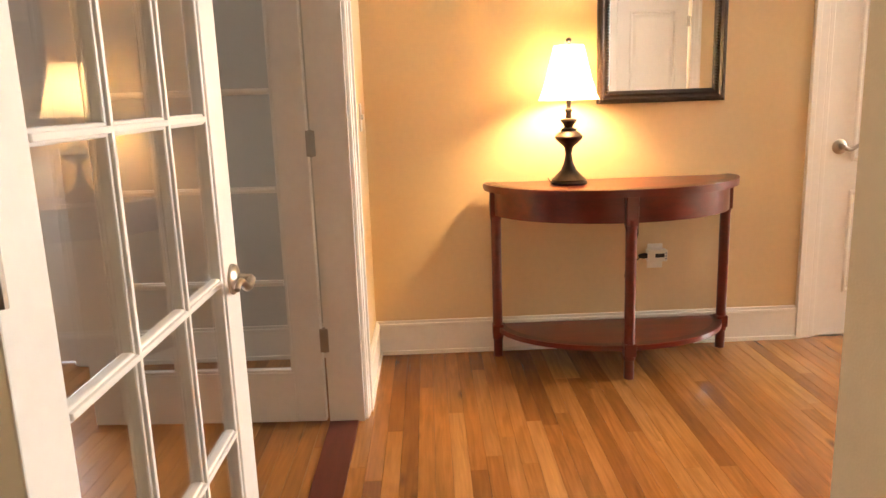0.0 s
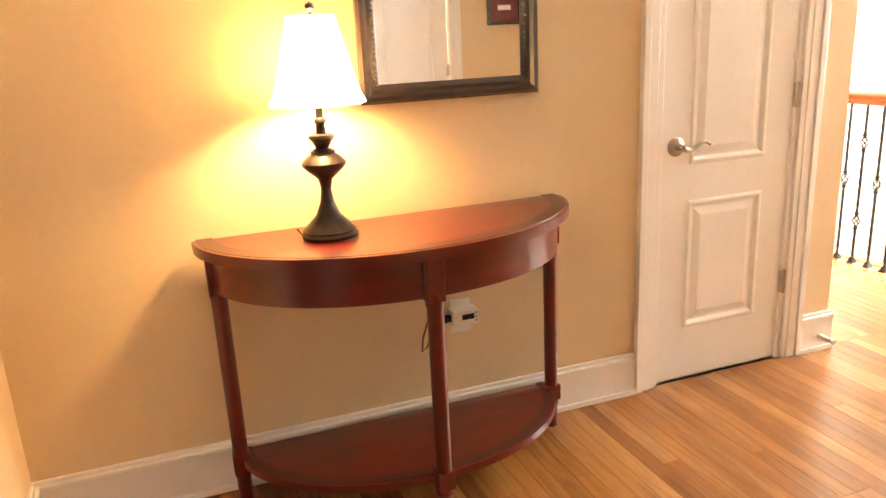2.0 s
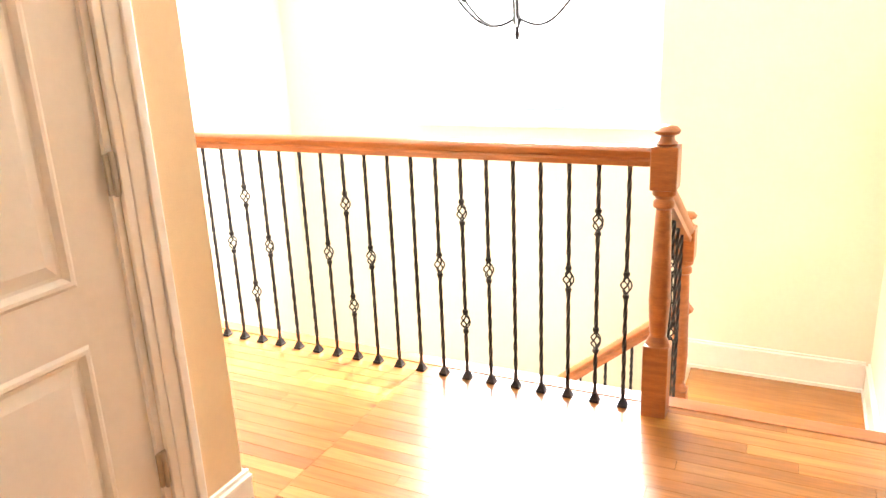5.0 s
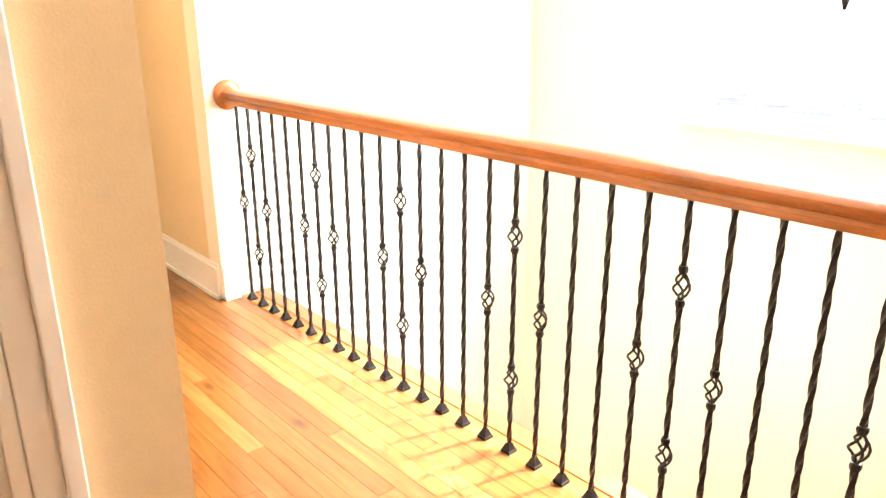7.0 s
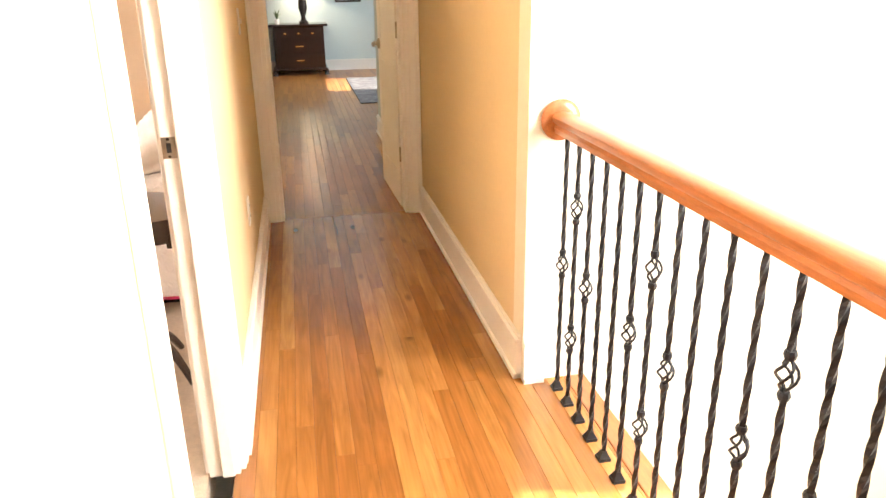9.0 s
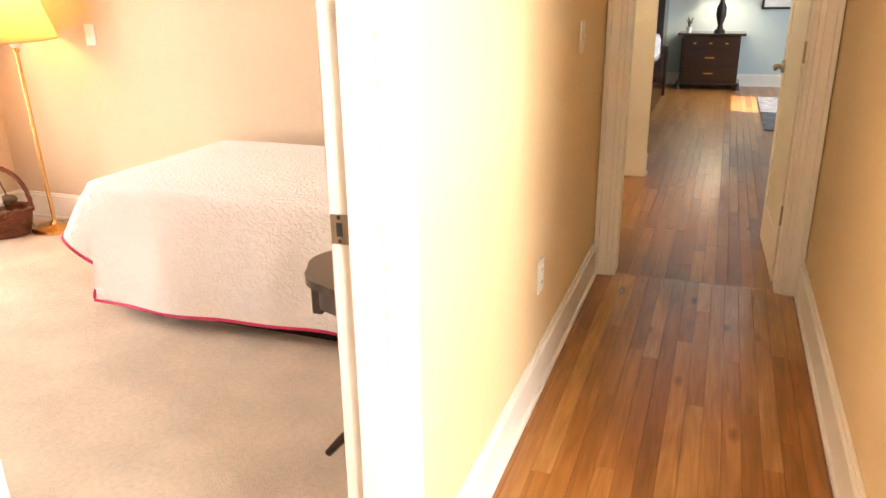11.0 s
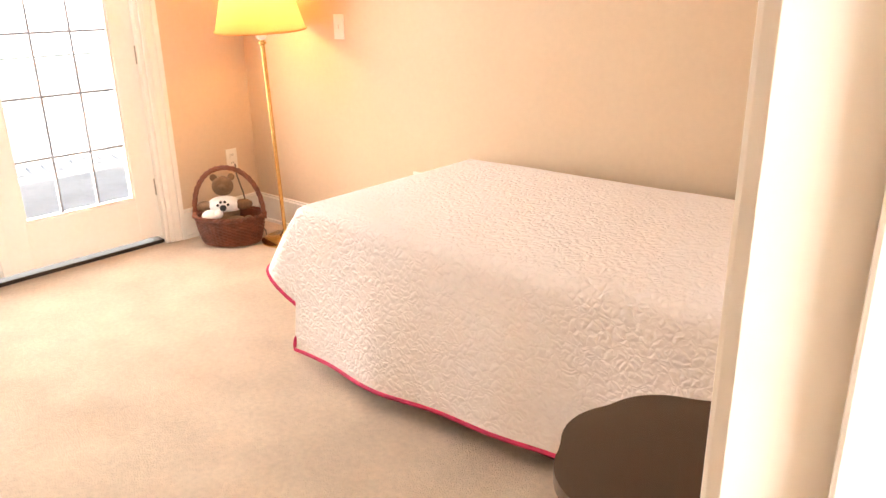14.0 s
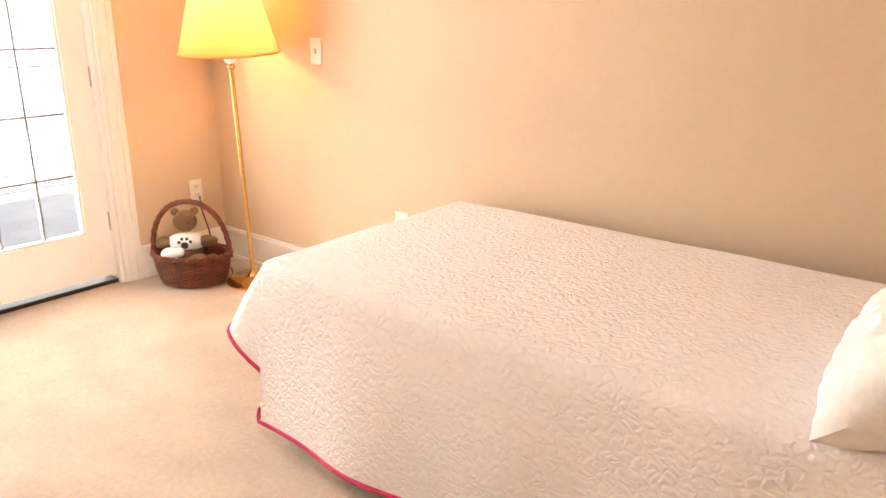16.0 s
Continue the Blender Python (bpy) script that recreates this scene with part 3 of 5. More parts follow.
for i, (y, label) in enumerate(((6.415, "white garden door with small panes and thin bars"), (5.62, "white garden door with deadbolt and lever"))):
    g = tagged(thing("door_%d" % (7 + i), (-0.66, y + 0.0, 0.03), label, "glazed door", turn=90), kind="structure")
    glazed_leaf(g, 0.79, 2.03, 3, 6, stile=0.122, bottom=0.235, top=0.09, bar=0.012, depth=0.045, bar_mat=LEAD)
    if i == 0:
        for z in (0.28, 0.96, 1.75):
            hinge(g, (0.797, -0.022, z))
    else:
        lever(g, (0.735, -0.0225, 0.82), (0, -1, 0), (-1, 0, 0))
        part("deadbolt", lathe([(0, 0), (0.032, 0), (0.032, 0.008), (0.026, 0.014), (0, 0.015)], at=(0.735, -0.0225, 0.955), m=Vector((0, -1, 0)).to_track_quat("Z", "Y").to_matrix().to_4x4()), NICKEL, g, "round nickel deadbolt", True)
        part("astragal", box((0.775, -0.034, 0.01, 0.812, -0.022, 2.03), bevel=0.003), TRIM, g)
structure("door_sill", box((-0.75, 5.60, 0.0, -0.625, 7.22, 0.02), bevel=0.003), STEEL, "dark metal door sill", "door sill")

casing("trim_study_door", "x", CW, -1, -2.31, -1.33, 2.1, jamb=(CW, 4.02))
s1 = tagged(thing("door_9", (-2.29, 3.96, 0), "white glazed outer door of the study", "glazed door"), kind="structure")
glazed_leaf(s1, 0.94, 2.08, 2, 5, bar=0.02, bottom=0.32)

w = tagged(thing("window_1", (6.02, 3.27, 0.74), "tall white framed foyer window", "window"), kind="structure")
part("window_frame", box((-0.05, 0.002, 0.004, 0.05, 0.05, 1.856), (-0.05, 1.48, 0.004, 0.05, 1.528, 1.856), (-0.05, 0.05, 0.004, 0.05, 1.48, 0.05), (-0.05, 0.05, 1.81, 0.05, 1.48, 1.856)), TRIM, w)
p = part("pane", box((-0.003, 0.05, 0.05, 0.003, 1.48, 1.81)), GLASS, w)
p.visible_shadow = False
part("window_sill", box((-0.115, -0.03, -0.028, -0.072, 1.56, 0.006), bevel=0.005), TRIM, w)
w = tagged(thing("window_2", (5.54, 12.9, 0.8), "white framed bedroom window", "window"), kind="structure")
part("window_frame", box((-0.05, 0, 0, 0.05, 0.05, 1.4), (-0.05, 1.35, 0, 0.05, 1.4, 1.4), (-0.05, 0.05, 0, 0.05, 1.35, 0.05), (-0.05, 0.05, 1.35, 0.05, 1.35, 1.4)), TRIM, w)
p = part("pane", box((-0.003, 0.05, 0.05, 0.003, 1.35, 1.35)), GLASS, w)
p.visible_shadow = False

# strike plate on the bedroom jamb
sp = thing("strike_plate", (2.951, 5.535, 0.945), "satin nickel strike plate on the door jamb", "strike plate")
part("plate", box((-0.016, -0.003, -0.026, 0.017, 0.0, 0.026), bevel=0.001), NICKEL, sp)
part("latch_hole", box((-0.005, -0.0036, -0.012, 0.006, -0.003, 0.012)), BLACK, sp)
for z in (-0.021, 0.021):
    part("screw", lathe([(0, 0), (0.004, 0), (0.003, 0.0015), (0, 0.002)], at=(0.0, -0.003, z), m=Vector((0, -1, 0)).to_track_quat("Z", "Y").to_matrix().to_4x4(), segments=10), STEEL, sp)


def wall_plate(name, at, turn, label, kind_of):
    """A plate whose face looks along -y before it is turned."""
    t = thing(name, at, label, kind_of, turn=turn)
    part("plate", box((-0.036, -0.006, -0.058, 0.036, 0, 0.058), bevel=0.003), PLASTIC, t)
    if kind_of == "light switch":
        part("toggle", box((-0.005, -0.016, -0.010, 0.005, -0.006, 0.012), bevel=0.001), PLASTIC, t)
    else:
        for z in (-0.022, 0.022):
            part("socket", box((-0.016, -0.008, z - 0.014, 0.016, -0.006, z + 0.014), bevel=0.002), PLASTIC, t)
            part("slots", box((-0.008, -0.0086, z - 0.005, -0.005, -0.008, z + 0.006), (0.005, -0.0086, z - 0.005, 0.008, -0.008, z + 0.006)), BLACK, t)
    return t


wall_plate("wall_outlet", (-0.60, CW, 0.43), 0, "white wall outlet in the study", "outlet")
wall_plate("light_switch", (0.20, 7.82, 1.11), 0, "white light switch above the bed", "light switch")
wall_plate("wall_outlet", (0.70, 7.82, 0.40), 0, "white wall outlet behind the bed", "outlet")
wall_plate("wall_outlet", (-0.60, 7.66, 0.385), 90, "white wall outlet by the floor lamp", "outlet")
wall_plate("wall_outlet", (1.40, CW, 0.43), 0, "white wall outlet with a plug-in timer", "outlet")
wall_plate("light_switch", (LW, 3.66, 1.12), 90, "white light switch beside the double doors", "light switch")
wall_plate("light_switch", (HL, 7.32, 1.15), 90, "white light switch on the hall wall", "light switch")
wall_plate("wall_outlet", (HL, 6.75, 0.42), 90, "white wall outlet on the hall wall", "outlet")
ds = thing("door_stop", (2.96, CW - 0.016, 0.065), "spring door stop on the baseboard", "door stop")
part("spring", tube([(0.009 * math.cos(i * 0.9), -0.001 * i - 0.003, 0.009 * math.sin(i * 0.9)) for i in range(70)], 0.0018, segments=5), NICKEL, ds, "", True)
part("tip", lathe([(0, 0), (0.011, 0), (0.011, 0.012), (0, 0.014)], at=(0, -0.072, 0), m=Vector((0, -1, 0)).to_track_quat("Z", "Y").to_matrix().to_4x4(), segments=14), PLASTIC, ds, "white rubber tip", True)


# ---- railing and stair ----
def basket_knuckle(bm, z):
    """A twisted wire cage with a collar above and below."""
    for k in range(4):
        pts = [(0.019 * math.sin(math.pi * s) * math.cos(k * math.pi / 2 + s * math.pi) , 0.019 * math.sin(math.pi * s) * math.sin(k * math.pi / 2 + s * math.pi), z - 0.034 + 0.068 * s) for s in [i / 8 for i in range(9)]]
        tube(pts, 0.0032, bm, segments=5)
    for dz in (-0.040, 0.040):
        lathe([(0, -0.008), (0.010, -0.008), (0.012, 0), (0.010, 0.008), (0, 0.008)], bm, 8, (0, 0, z + dz))


def twisted_bar(bm, z0, z1, half=0.0056, step=0.014, turn=0.38):
    rings = []
    n = max(1, int((z1 - z0) / step))
    for i in range(n + 1):
        a = i * turn
        rings.append([bm.verts.new((half * 1.41 * math.cos(a + k * math.pi / 2), half * 1.41 * math.sin(a + k * math.pi / 2), z0 + (z1 - z0) * i / n)) for k in range(4)])
    for a, b in zip(rings, rings[1:]):
        for k in range(4):
            bm.faces.new((a[k], a[(k + 1) % 4], b[(k + 1) % 4], b[k]))


def baluster_mesh(kind, low=0.0, high=0.872):
    bm = bmesh.new()
    spots = {"plain": (), "single": (0.455,), "double": (0.668, 0.238)}[kind]
    stops = [low] + [z for s in sorted(spots) for z in (s - 0.046, s + 0.046)] + [high]
    for a, b in zip(stops[::2], stops[1::2]):
        twisted_bar(bm, a, b)
    me = bpy.data.meshes.new("baluster_" + kind)
    bmesh.ops.recalc_face_normals(bm, faces=bm.faces[:])
    bm.to_mesh(me)
    bm.free()
    me.materials.append(IRON)
    return me


def knuckle_mesh():
    bm = bmesh.new()
    basket_knuckle(bm, 0.0)
    me = bpy.data.meshes.new("knuckle")
    bmesh.ops.recalc_face_normals(bm, faces=bm.faces[:])
    bm.to_mesh(me)
    bm.free()
    me.materials.append(IRON)
    return me


def knuckles(b, kind, stretch=1.0):
    for z in {"plain": (), "single": (0.455,), "double": (0.668, 0.238)}[kind]:
        k = new("knuckle", KNUCKLE)
        k.parent = b
        k.matrix_basis = Matrix.Translation((0, 0, z)) @ Matrix.Diagonal((1, 1, 1 / stretch, 1))


def shoe_mesh():
    bm = box((-0.017, -0.017, 0, 0.017, 0.017, 0.010))
    lathe([(0.021, 0.010), (0.012, 0.026), (0.010, 0.030), (0, 0.030)], bm, 4, (0, 0, 0), Matrix.Rotation(math.pi / 4, 4, "Z"))
    me = bpy.data.meshes.new("shoe")
    bm.to_mesh(me)
    bm.free()
    me.materials.append(IRON)
    return me


def rail_bar(a, b, m=RAIL):
    """A moulded handrail from a to b (top centre line)."""
    a, b = Vector(a), Vector(b)
    way = (b - a).normalized()
    side = way.cross(Vector((0, 0, 1))).normalized()
    up = side.cross(way)
    shape = [(-0.022, -0.062), (0.022, -0.062), (0.026, -0.045), (0.020, -0.036), (0.031, -0.026), (0.033, -0.012), (0.024, -0.002), (0.0, 0.003), (-0.024, -0.002), (-0.033, -0.012), (-0.031, -0.026), (-0.020, -0.036), (-0.026, -0.045)]
    bm = bmesh.new()
    ends = [[bm.verts.new(p + side * u + up * v) for u, v in shape] for p in (a, b)]
    n = len(shape)
    for k in range(n):
        bm.faces.new((ends[0][k], ends[0][(k + 1) % n], ends[1][(k + 1) % n], ends[1][k]))
    bm.faces.new(ends[0])
    bm.faces.new(ends[1])
    return bm


def newel_parts(parent, at, base, high):
    """A newel with square base and head blocks, a turned waist and a moulded cap."""
    x, y, z = at
    part("base_block", box((x - 0.042, y - 0.042, z - 0.02, x + 0.042, y + 0.042, z + base), bevel=0.004), RAIL, parent)
    part("turned_post", lathe([(0.040, base), (0.036, base + 0.012), (0.026, base + 0.03), (0.030, base + 0.05), (0.036, base + 0.16), (0.026, high - 0.30), (0.024, high - 0.27), (0.034, high - 0.262), (0.034, high - 0.245), (0.026, high - 0.235), (0.038, high - 0.222), (0.038, high - 0.205)], at=(x, y, z)), RAIL, parent, "", True)
    part("head_block", box((x - 0.042, y - 0.042, z + high - 0.205, x + 0.042, y + 0.042, z + high - 0.065), bevel=0.005), RAIL, parent)
    part("cap", lathe([(0.030, high - 0.065), (0.036, high - 0.058), (0.026, high - 0.05), (0.022, high - 0.035), (0.038, high - 0.028), (0.042, high - 0.018), (0.030, high - 0.006), (0, high)], at=(x, y, z)), RAIL, parent, "", True)


guard = thing("guard_railing", (0, 0, 0), "oak handrail on twisted black iron balusters", "railing")
part("handrail", rail_bar((RX, 2.99, 0.930), (RX, 5.845, 0.930)), RAIL, guard, "honey oak moulded handrail", True)
part("rosette", lathe([(0, 0), (0.062, 0), (0.064, 0.008), (0.054, 0.016), (0.040, 0.020), (0, 0.021)], at=(RX, 5.858, 0.905), m=Vector((0, -1, 0)).to_track_quat("Z", "Y").to_matrix().to_4x4()), RAIL, guard, "round oak wall rosette", True)
newel_parts(guard, (RX, 2.96, 0), 0.26, 1.0)
BAL = {k: baluster_mesh(k) for k in ("plain", "single", "double")}
SHOE, KNUCKLE = shoe_mesh(), knuckle_mesh()
ORDER = ["single", "double", "single", "plain", "plain"]
for i in range(28):
    b = new("baluster", BAL[ORDER[i % 5]])
    b.parent = guard
    b.matrix_basis = pose(RX, 5.785 - 0.1005 * i, 0, 0, 0, (i * 37) % 90)
    knuckles(b, ORDER[i % 5])
    s = new("shoe", SHOE)
    s.parent = b
    s.matrix_basis = pose(0, 0, 0, 0, 0, -((i * 37) % 90))
structure("floor_edge_trim", box((4.10, 2.172, -0.03, 4.175, 5.858, 0.004), bevel=0.004), RAIL, "oak nosing under the railing", "nosing")
structure("floor_edge_face", box((4.10, 2.17, -0.36, 4.138, 5.86, -0.031)), TRIM, "white fascia below the landing edge", "fascia")

for i in range(3):
    x = 4.165 + 0.26 * i
    st = structure("stair_step_%d" % (i + 1), box((x, 2.17, -0.18 * (i + 1) - 0.03, x + 0.30 if i < 2 else 5.60, 3.02, -0.18 * (i + 1)), bevel=0.004), OAK, "oak stair tread", "stair step")
    structure("stair_riser_%d" % (i + 1), box((x - 0.02, 2.17, -0.18 * (i + 1), x, 3.02, -0.18 * i - 0.031)), TRIM, "white stair riser", "stair riser")
for i in range(10):
    y = 3.02 + 0.25 * i
    structure("stair_step_%d" % (i + 4), box((4.95, y, -0.54 - 0.18 * (i + 1) - 0.03, 5.52, y + 0.28, -0.54 - 0.18 * (i + 1)), bevel=0.004), OAK, "oak stair tread", "stair step")
stair_rail = thing("stair_railing", (0, 0, 0), "sloping oak stair railing with black balusters", "railing")
part("handrail", rail_bar((4.07, 2.97, 0.83), (4.70, 2.97, 0.50)), RAIL, stair_rail, "", True)
newel_parts(stair_rail, (4.72, 2.975, -0.54), 0.30, 1.10)
part("handrail", rail_bar((4.92, 2.99, 0.10), (4.92, 5.2, -1.72)), RAIL, stair_rail, "", True)
for i in range(4):
    x = 4.24 + 0.11 * i
    low = -0.18 * (1 + (i > 1) + (i > 3))
    b = new("baluster", BAL[ORDER[i % 5]])
    b.parent = stair_rail
    top = 0.83 - 0.33 * (x - 4.07) / 0.63 - 0.05
    knuckles(b, ORDER[i % 5])
    b.matrix_basis = Matrix.Translation((x, 2.97, low)) @ Matrix.Diagonal((1, 1, (top - low) / 0.875, 1))
for i in range(14):
    y = 3.10 + 0.125 * i
    low = -0.54 - 0.18 * (1 + int((y - 3.02) / 0.25))
    top = 0.10 - 1.82 * (y - 2.99) / 2.21 - 0.05
    b = new("baluster", BAL[ORDER[(i + 2) % 5]])
    b.parent = stair_rail
    knuckles(b, ORDER[(i + 2) % 5])
    b.matrix_basis = Matrix.Translation((4.97, y, low)) @ Matrix.Diagonal((1, 1, max(0.2, top - low) / 0.875, 1))

# chandelier
ch = thing("chandelier", (5.0, 3.80, 1.24), "black wrought iron chandelier with candle arms", "chandelier")
part("stem", lathe([(0, 0), (0.006, 0.004), (0.012, 0.03), (0.007, 0.05), (0.018, 0.075), (0.026, 0.095), (0.010, 0.12), (0.008, 1.46), (0, 1.46)], segments=12), IRON, ch, "", True)
for k in range(6):
    a = k * math.pi / 3 + 0.3
    pts = [((0.01 + 0.29 * s) * math.cos(a), (0.01 + 0.29 * s) * math.sin(a), 0.10 - 0.05 * math.sin(s * math.pi) + 0.10 * s * s) for s in [i / 12 for i in range(13)]]
    arm = part("arm", tube(pts, 0.006, segments=6), IRON, ch, "", True)
    e = pts[-1]
    part("candle_cup", lathe([(0, -0.02), (0.012, -0.012), (0.028, 0.0), (0.030, 0.008), (0.012, 0.010), (0.012, 0.08), (0, 0.08)], at=e, segments=12), IRON, arm, "", True)

# ---- console table ----
TX, TY, TZ = 1.172, 3.868, 0.805


def half_oval(a, b, n=40):
    return [(a * math.cos(math.pi * i / n), -b * math.sin(math.pi * i / n)) for i in range(n + 1)]


def oval_band(a, b, z0, z1, thick, n=40):
    outer, inner = half_oval(a, b, n), half_oval(a - thick, b - thick, n)
    return extrude_outline(outer + inner[::-1], z0, z1)


table = thing("console_table", (TX, TY, 0), "half-round cherry wood console table with a lower shelf", "console table")
part("tabletop", extrude_outline(half_oval(0.572, 0.425), TZ - 0.030, TZ, bevel=0.010), CHERRY, table, "polished red cherry top", True)
part("border_band", oval_band(0.560, 0.413, TZ + 0.0002, TZ + 0.0012, 0.045), CHERRYDARK, table, "darker cross-banded edge")
part("apron", oval_band(0.535, 0.390, TZ - 0.140, TZ - 0.030, 0.022), CHERRY, table, "", True)
part("back_rail", box((-0.51, -0.022, TZ - 0.130, 0.51, -0.004, TZ - 0.030)), CHERRY, table)
part("lower_shelf", extrude_outline(half_oval(0.525, 0.385), 0.118, 0.140, bevel=0.007), CHERRY, table, "", True)
part("shelf_band", oval_band(0.515, 0.375, 0.1402, 0.1410, 0.03), CHERRYDARK, table)
for lx, ly in ((-0.520, -0.052), (0.0, -0.392), (0.520, -0.052)):
    leg = part("leg", lathe([(0, 0), (0.021, 0), (0.021, 0.08), (0.025, 0.085), (0.022, 0.17), (0.023, TZ - 0.165), (0.026, TZ - 0.155), (0.023, TZ - 0.145), (0.023, TZ - 0.125)], at=(lx, ly, 0), segments=20), CHERRY, table, "", True)
    part("leg_block", box((lx - 0.026, ly - 0.020, TZ - 0.150, lx + 0.026, ly + 0.020, TZ - 0.031), bevel=0.004), CHERRY, leg)
    part("shelf_collar", box((lx - 0.025, ly - 0.024, 0.100, lx + 0.025, ly + 0.024, 0.155), bevel=0.003), CHERRY, leg)

lamp = thing("table_lamp", (0.962, 3.718, TZ + 0.0012), "lit table lamp with turned bronze base", "table lamp")
lamp.scale = (0.98, 0.98, 0.955)
part("base", lathe([(0, 0), (0.078, 0), (0.080, 0.008), (0.074, 0.016), (0.076, 0.020), (0.060, 0.034), (0.034, 0.062), (0.020, 0.098), (0.014, 0.135), (0.020, 0.165), (0.044, 0.186), (0.060, 0.202), (0.061, 0.212), (0.046, 0.228), (0.034, 0.236), (0.034, 0.244), (0.018, 0.252), (0.026, 0.268), (0.036, 0.280), (0.034, 0.288), (0.014, 0.292), (0.012, 0.318), (0.017, 0.324), (0.016, 0.330), (0.010, 0.336), (0.010, 0.400), (0, 0.400)]), BRONZE, lamp, "turned dark bronze base", True)
bm = bmesh.new()
rings = []
for j in range(9):
    s = j / 8
    r = 0.128 - 0.066 * (s ** 0.75)
    z = 0.372 + 0.232 * s
    rings.append([bm.verts.new(((r + 0.0035 * math.cos(8 * a) * (1 - s * 0.4)) * math.cos(a), (r + 0.0035 * math.cos(8 * a) * (1 - s * 0.4)) * math.sin(a), z)) for a in [2 * math.pi * i / 64 for i in range(64)]])
for a, b in zip(rings, rings[1:]):
    for k in range(64):
        bm.faces.new((a[k], a[(k + 1) % 64], b[(k + 1) % 64], b[k]))
part("shade", bm, SHADE, lamp, "glowing ivory bell shade", True)
part("finial", lathe([(0, 0.598), (0.006, 0.600), (0.005, 0.612), (0.013, 0.622), (0.012, 0.632), (0, 0.640)], segments=14), BRONZE, lamp, "", True)
part("harp", tube([(0.045 * math.sin(math.pi * s), 0, 0.40 + 0.20 * s) for s in [i / 10 for i in range(11)]], 0.0025, segments=6), BRASS, lamp)
part("cord_loop", tube([(-0.075 - 0.012 * math.sin(math.pi * s), 0.03, 0.004 + 0.018 * math.sin(math.pi * s) + 0.002) for s in [i / 8 for i in range(9)]], 0.0025, segments=6), CORD, lamp)
cord = tagged(mesh_object("lamp_cord", tube([(1.30, CW - 0.012, 0.66), (1.315, CW - 0.015, 0.60), (1.315, CW - 0.02, 0.54), (1.29, CW - 0.02, 0.46), (1.262, CW - 0.02, 0.38), (1.258, CW - 0.018, 0.335), (1.275, CW - 0.018, 0.345), (1.30, CW - 0.02, 0.41), (1.335, CW - 0.03, 0.435), (1.37, CW - 0.035, 0.44)], 0.0032, segments=6), CORD, None, True), "brown lamp cord hanging behind the table", "cord")
tm = thing("plug_timer", (1.40, CW - 0.009, 0.44), "white plug-in lamp timer with small display", "timer")
part("body", box((-0.045, -0.045, -0.028, 0.045, 0, 0.026), bevel=0.004), PLASTIC, tm)
part("display", box((-0.012, -0.0465, -0.008, 0.030, -0.045, 0.010)), BLACK, tm)
for k in range(3):
    part("button", box((0.034, -0.047, -0.018 + 0.013 * k, 0.041, -0.045, -0.011 + 0.013 * k)), LEAD, tm)
part("plug", lathe([(0, 0), (0.012, 0), (0.014, 0.02), (0.006, 0.04), (0, 0.04)], at=(-0.045, -0.025, -0.002), m=Vector((-1, 0, 0)).to_track_quat("Z", "Y").to_matrix().to_4x4(), segments=12), BLACK, tm, "", True)

mirror = thing("wall_mirror", (1.405, CW - 0.003, 1.135), "rectangular wall mirror in a carved black frame", "mirror")
MW, MH, FW = 0.57, 0.86, 0.055
bm = bmesh.new()
rings = []
for i, dpt in ((0.0, 0.0), (0.0, 0.020), (0.008, 0.030), (0.020, 0.032), (0.030, 0.022), (0.040, 0.024), (0.048, 0.018), (FW, 0.012), (FW, 0.0)):
    rings.append([bm.verts.new((x, -dpt, z)) for x, z in ((-MW / 2 + i, i), (MW / 2 - i, i), (MW / 2 - i, MH - i), (-MW / 2 + i, MH - i))])
for a, b in zip(rings, rings[1:]):
    for k in range(4):
        bm.faces.new((a[k], a[(k + 1) % 4], b[(k + 1) % 4], b[k]))
part("frame", bm, FRAME, mirror, "black moulded frame with beaded edge")
for x in (-MW / 2 + 0.044, MW / 2 - 0.044):
    bm = bmesh.new()
    for k in range(58):
        bmesh.ops.create_icosphere(bm, subdivisions=1, radius=0.0075, matrix=Matrix.Translation((x, -0.022, 0.05 + k * 0.0132)))
    part("beading", bm, FRAME, mirror, "row of dark beads", True)
part("mirror_glass", box((-MW / 2 + FW - 0.004, -0.009, FW - 0.004, MW / 2 - FW + 0.004, -0.004, MH - FW + 0.004)), MIRROR, mirror)

pic = thing("picture_frame", (3.40, 0.0, 1.40), "dark red framed picture with pale writing", "picture", turn=180)
part("frame", box((-0.16, -0.025, 0, -0.13, 0, 0.6), (0.13, -0.025, 0, 0.16, 0, 0.6), (-0.13, -0.025, 0, 0.13, 0, 0.03), (-0.13, -0.025, 0.57, 0.13, 0, 0.6)), DARKWOOD, pic)
part("print", box((-0.13, -0.010, 0.03, 0.13, 0, 0.57)), REDART, pic)
for k in range(4):
    part("writing_bar", box((-0.06, -0.012, 0.12 + 0.11 * k, 0.06, -0.0101, 0.16 + 0.11 * k)), CLOTH, pic)

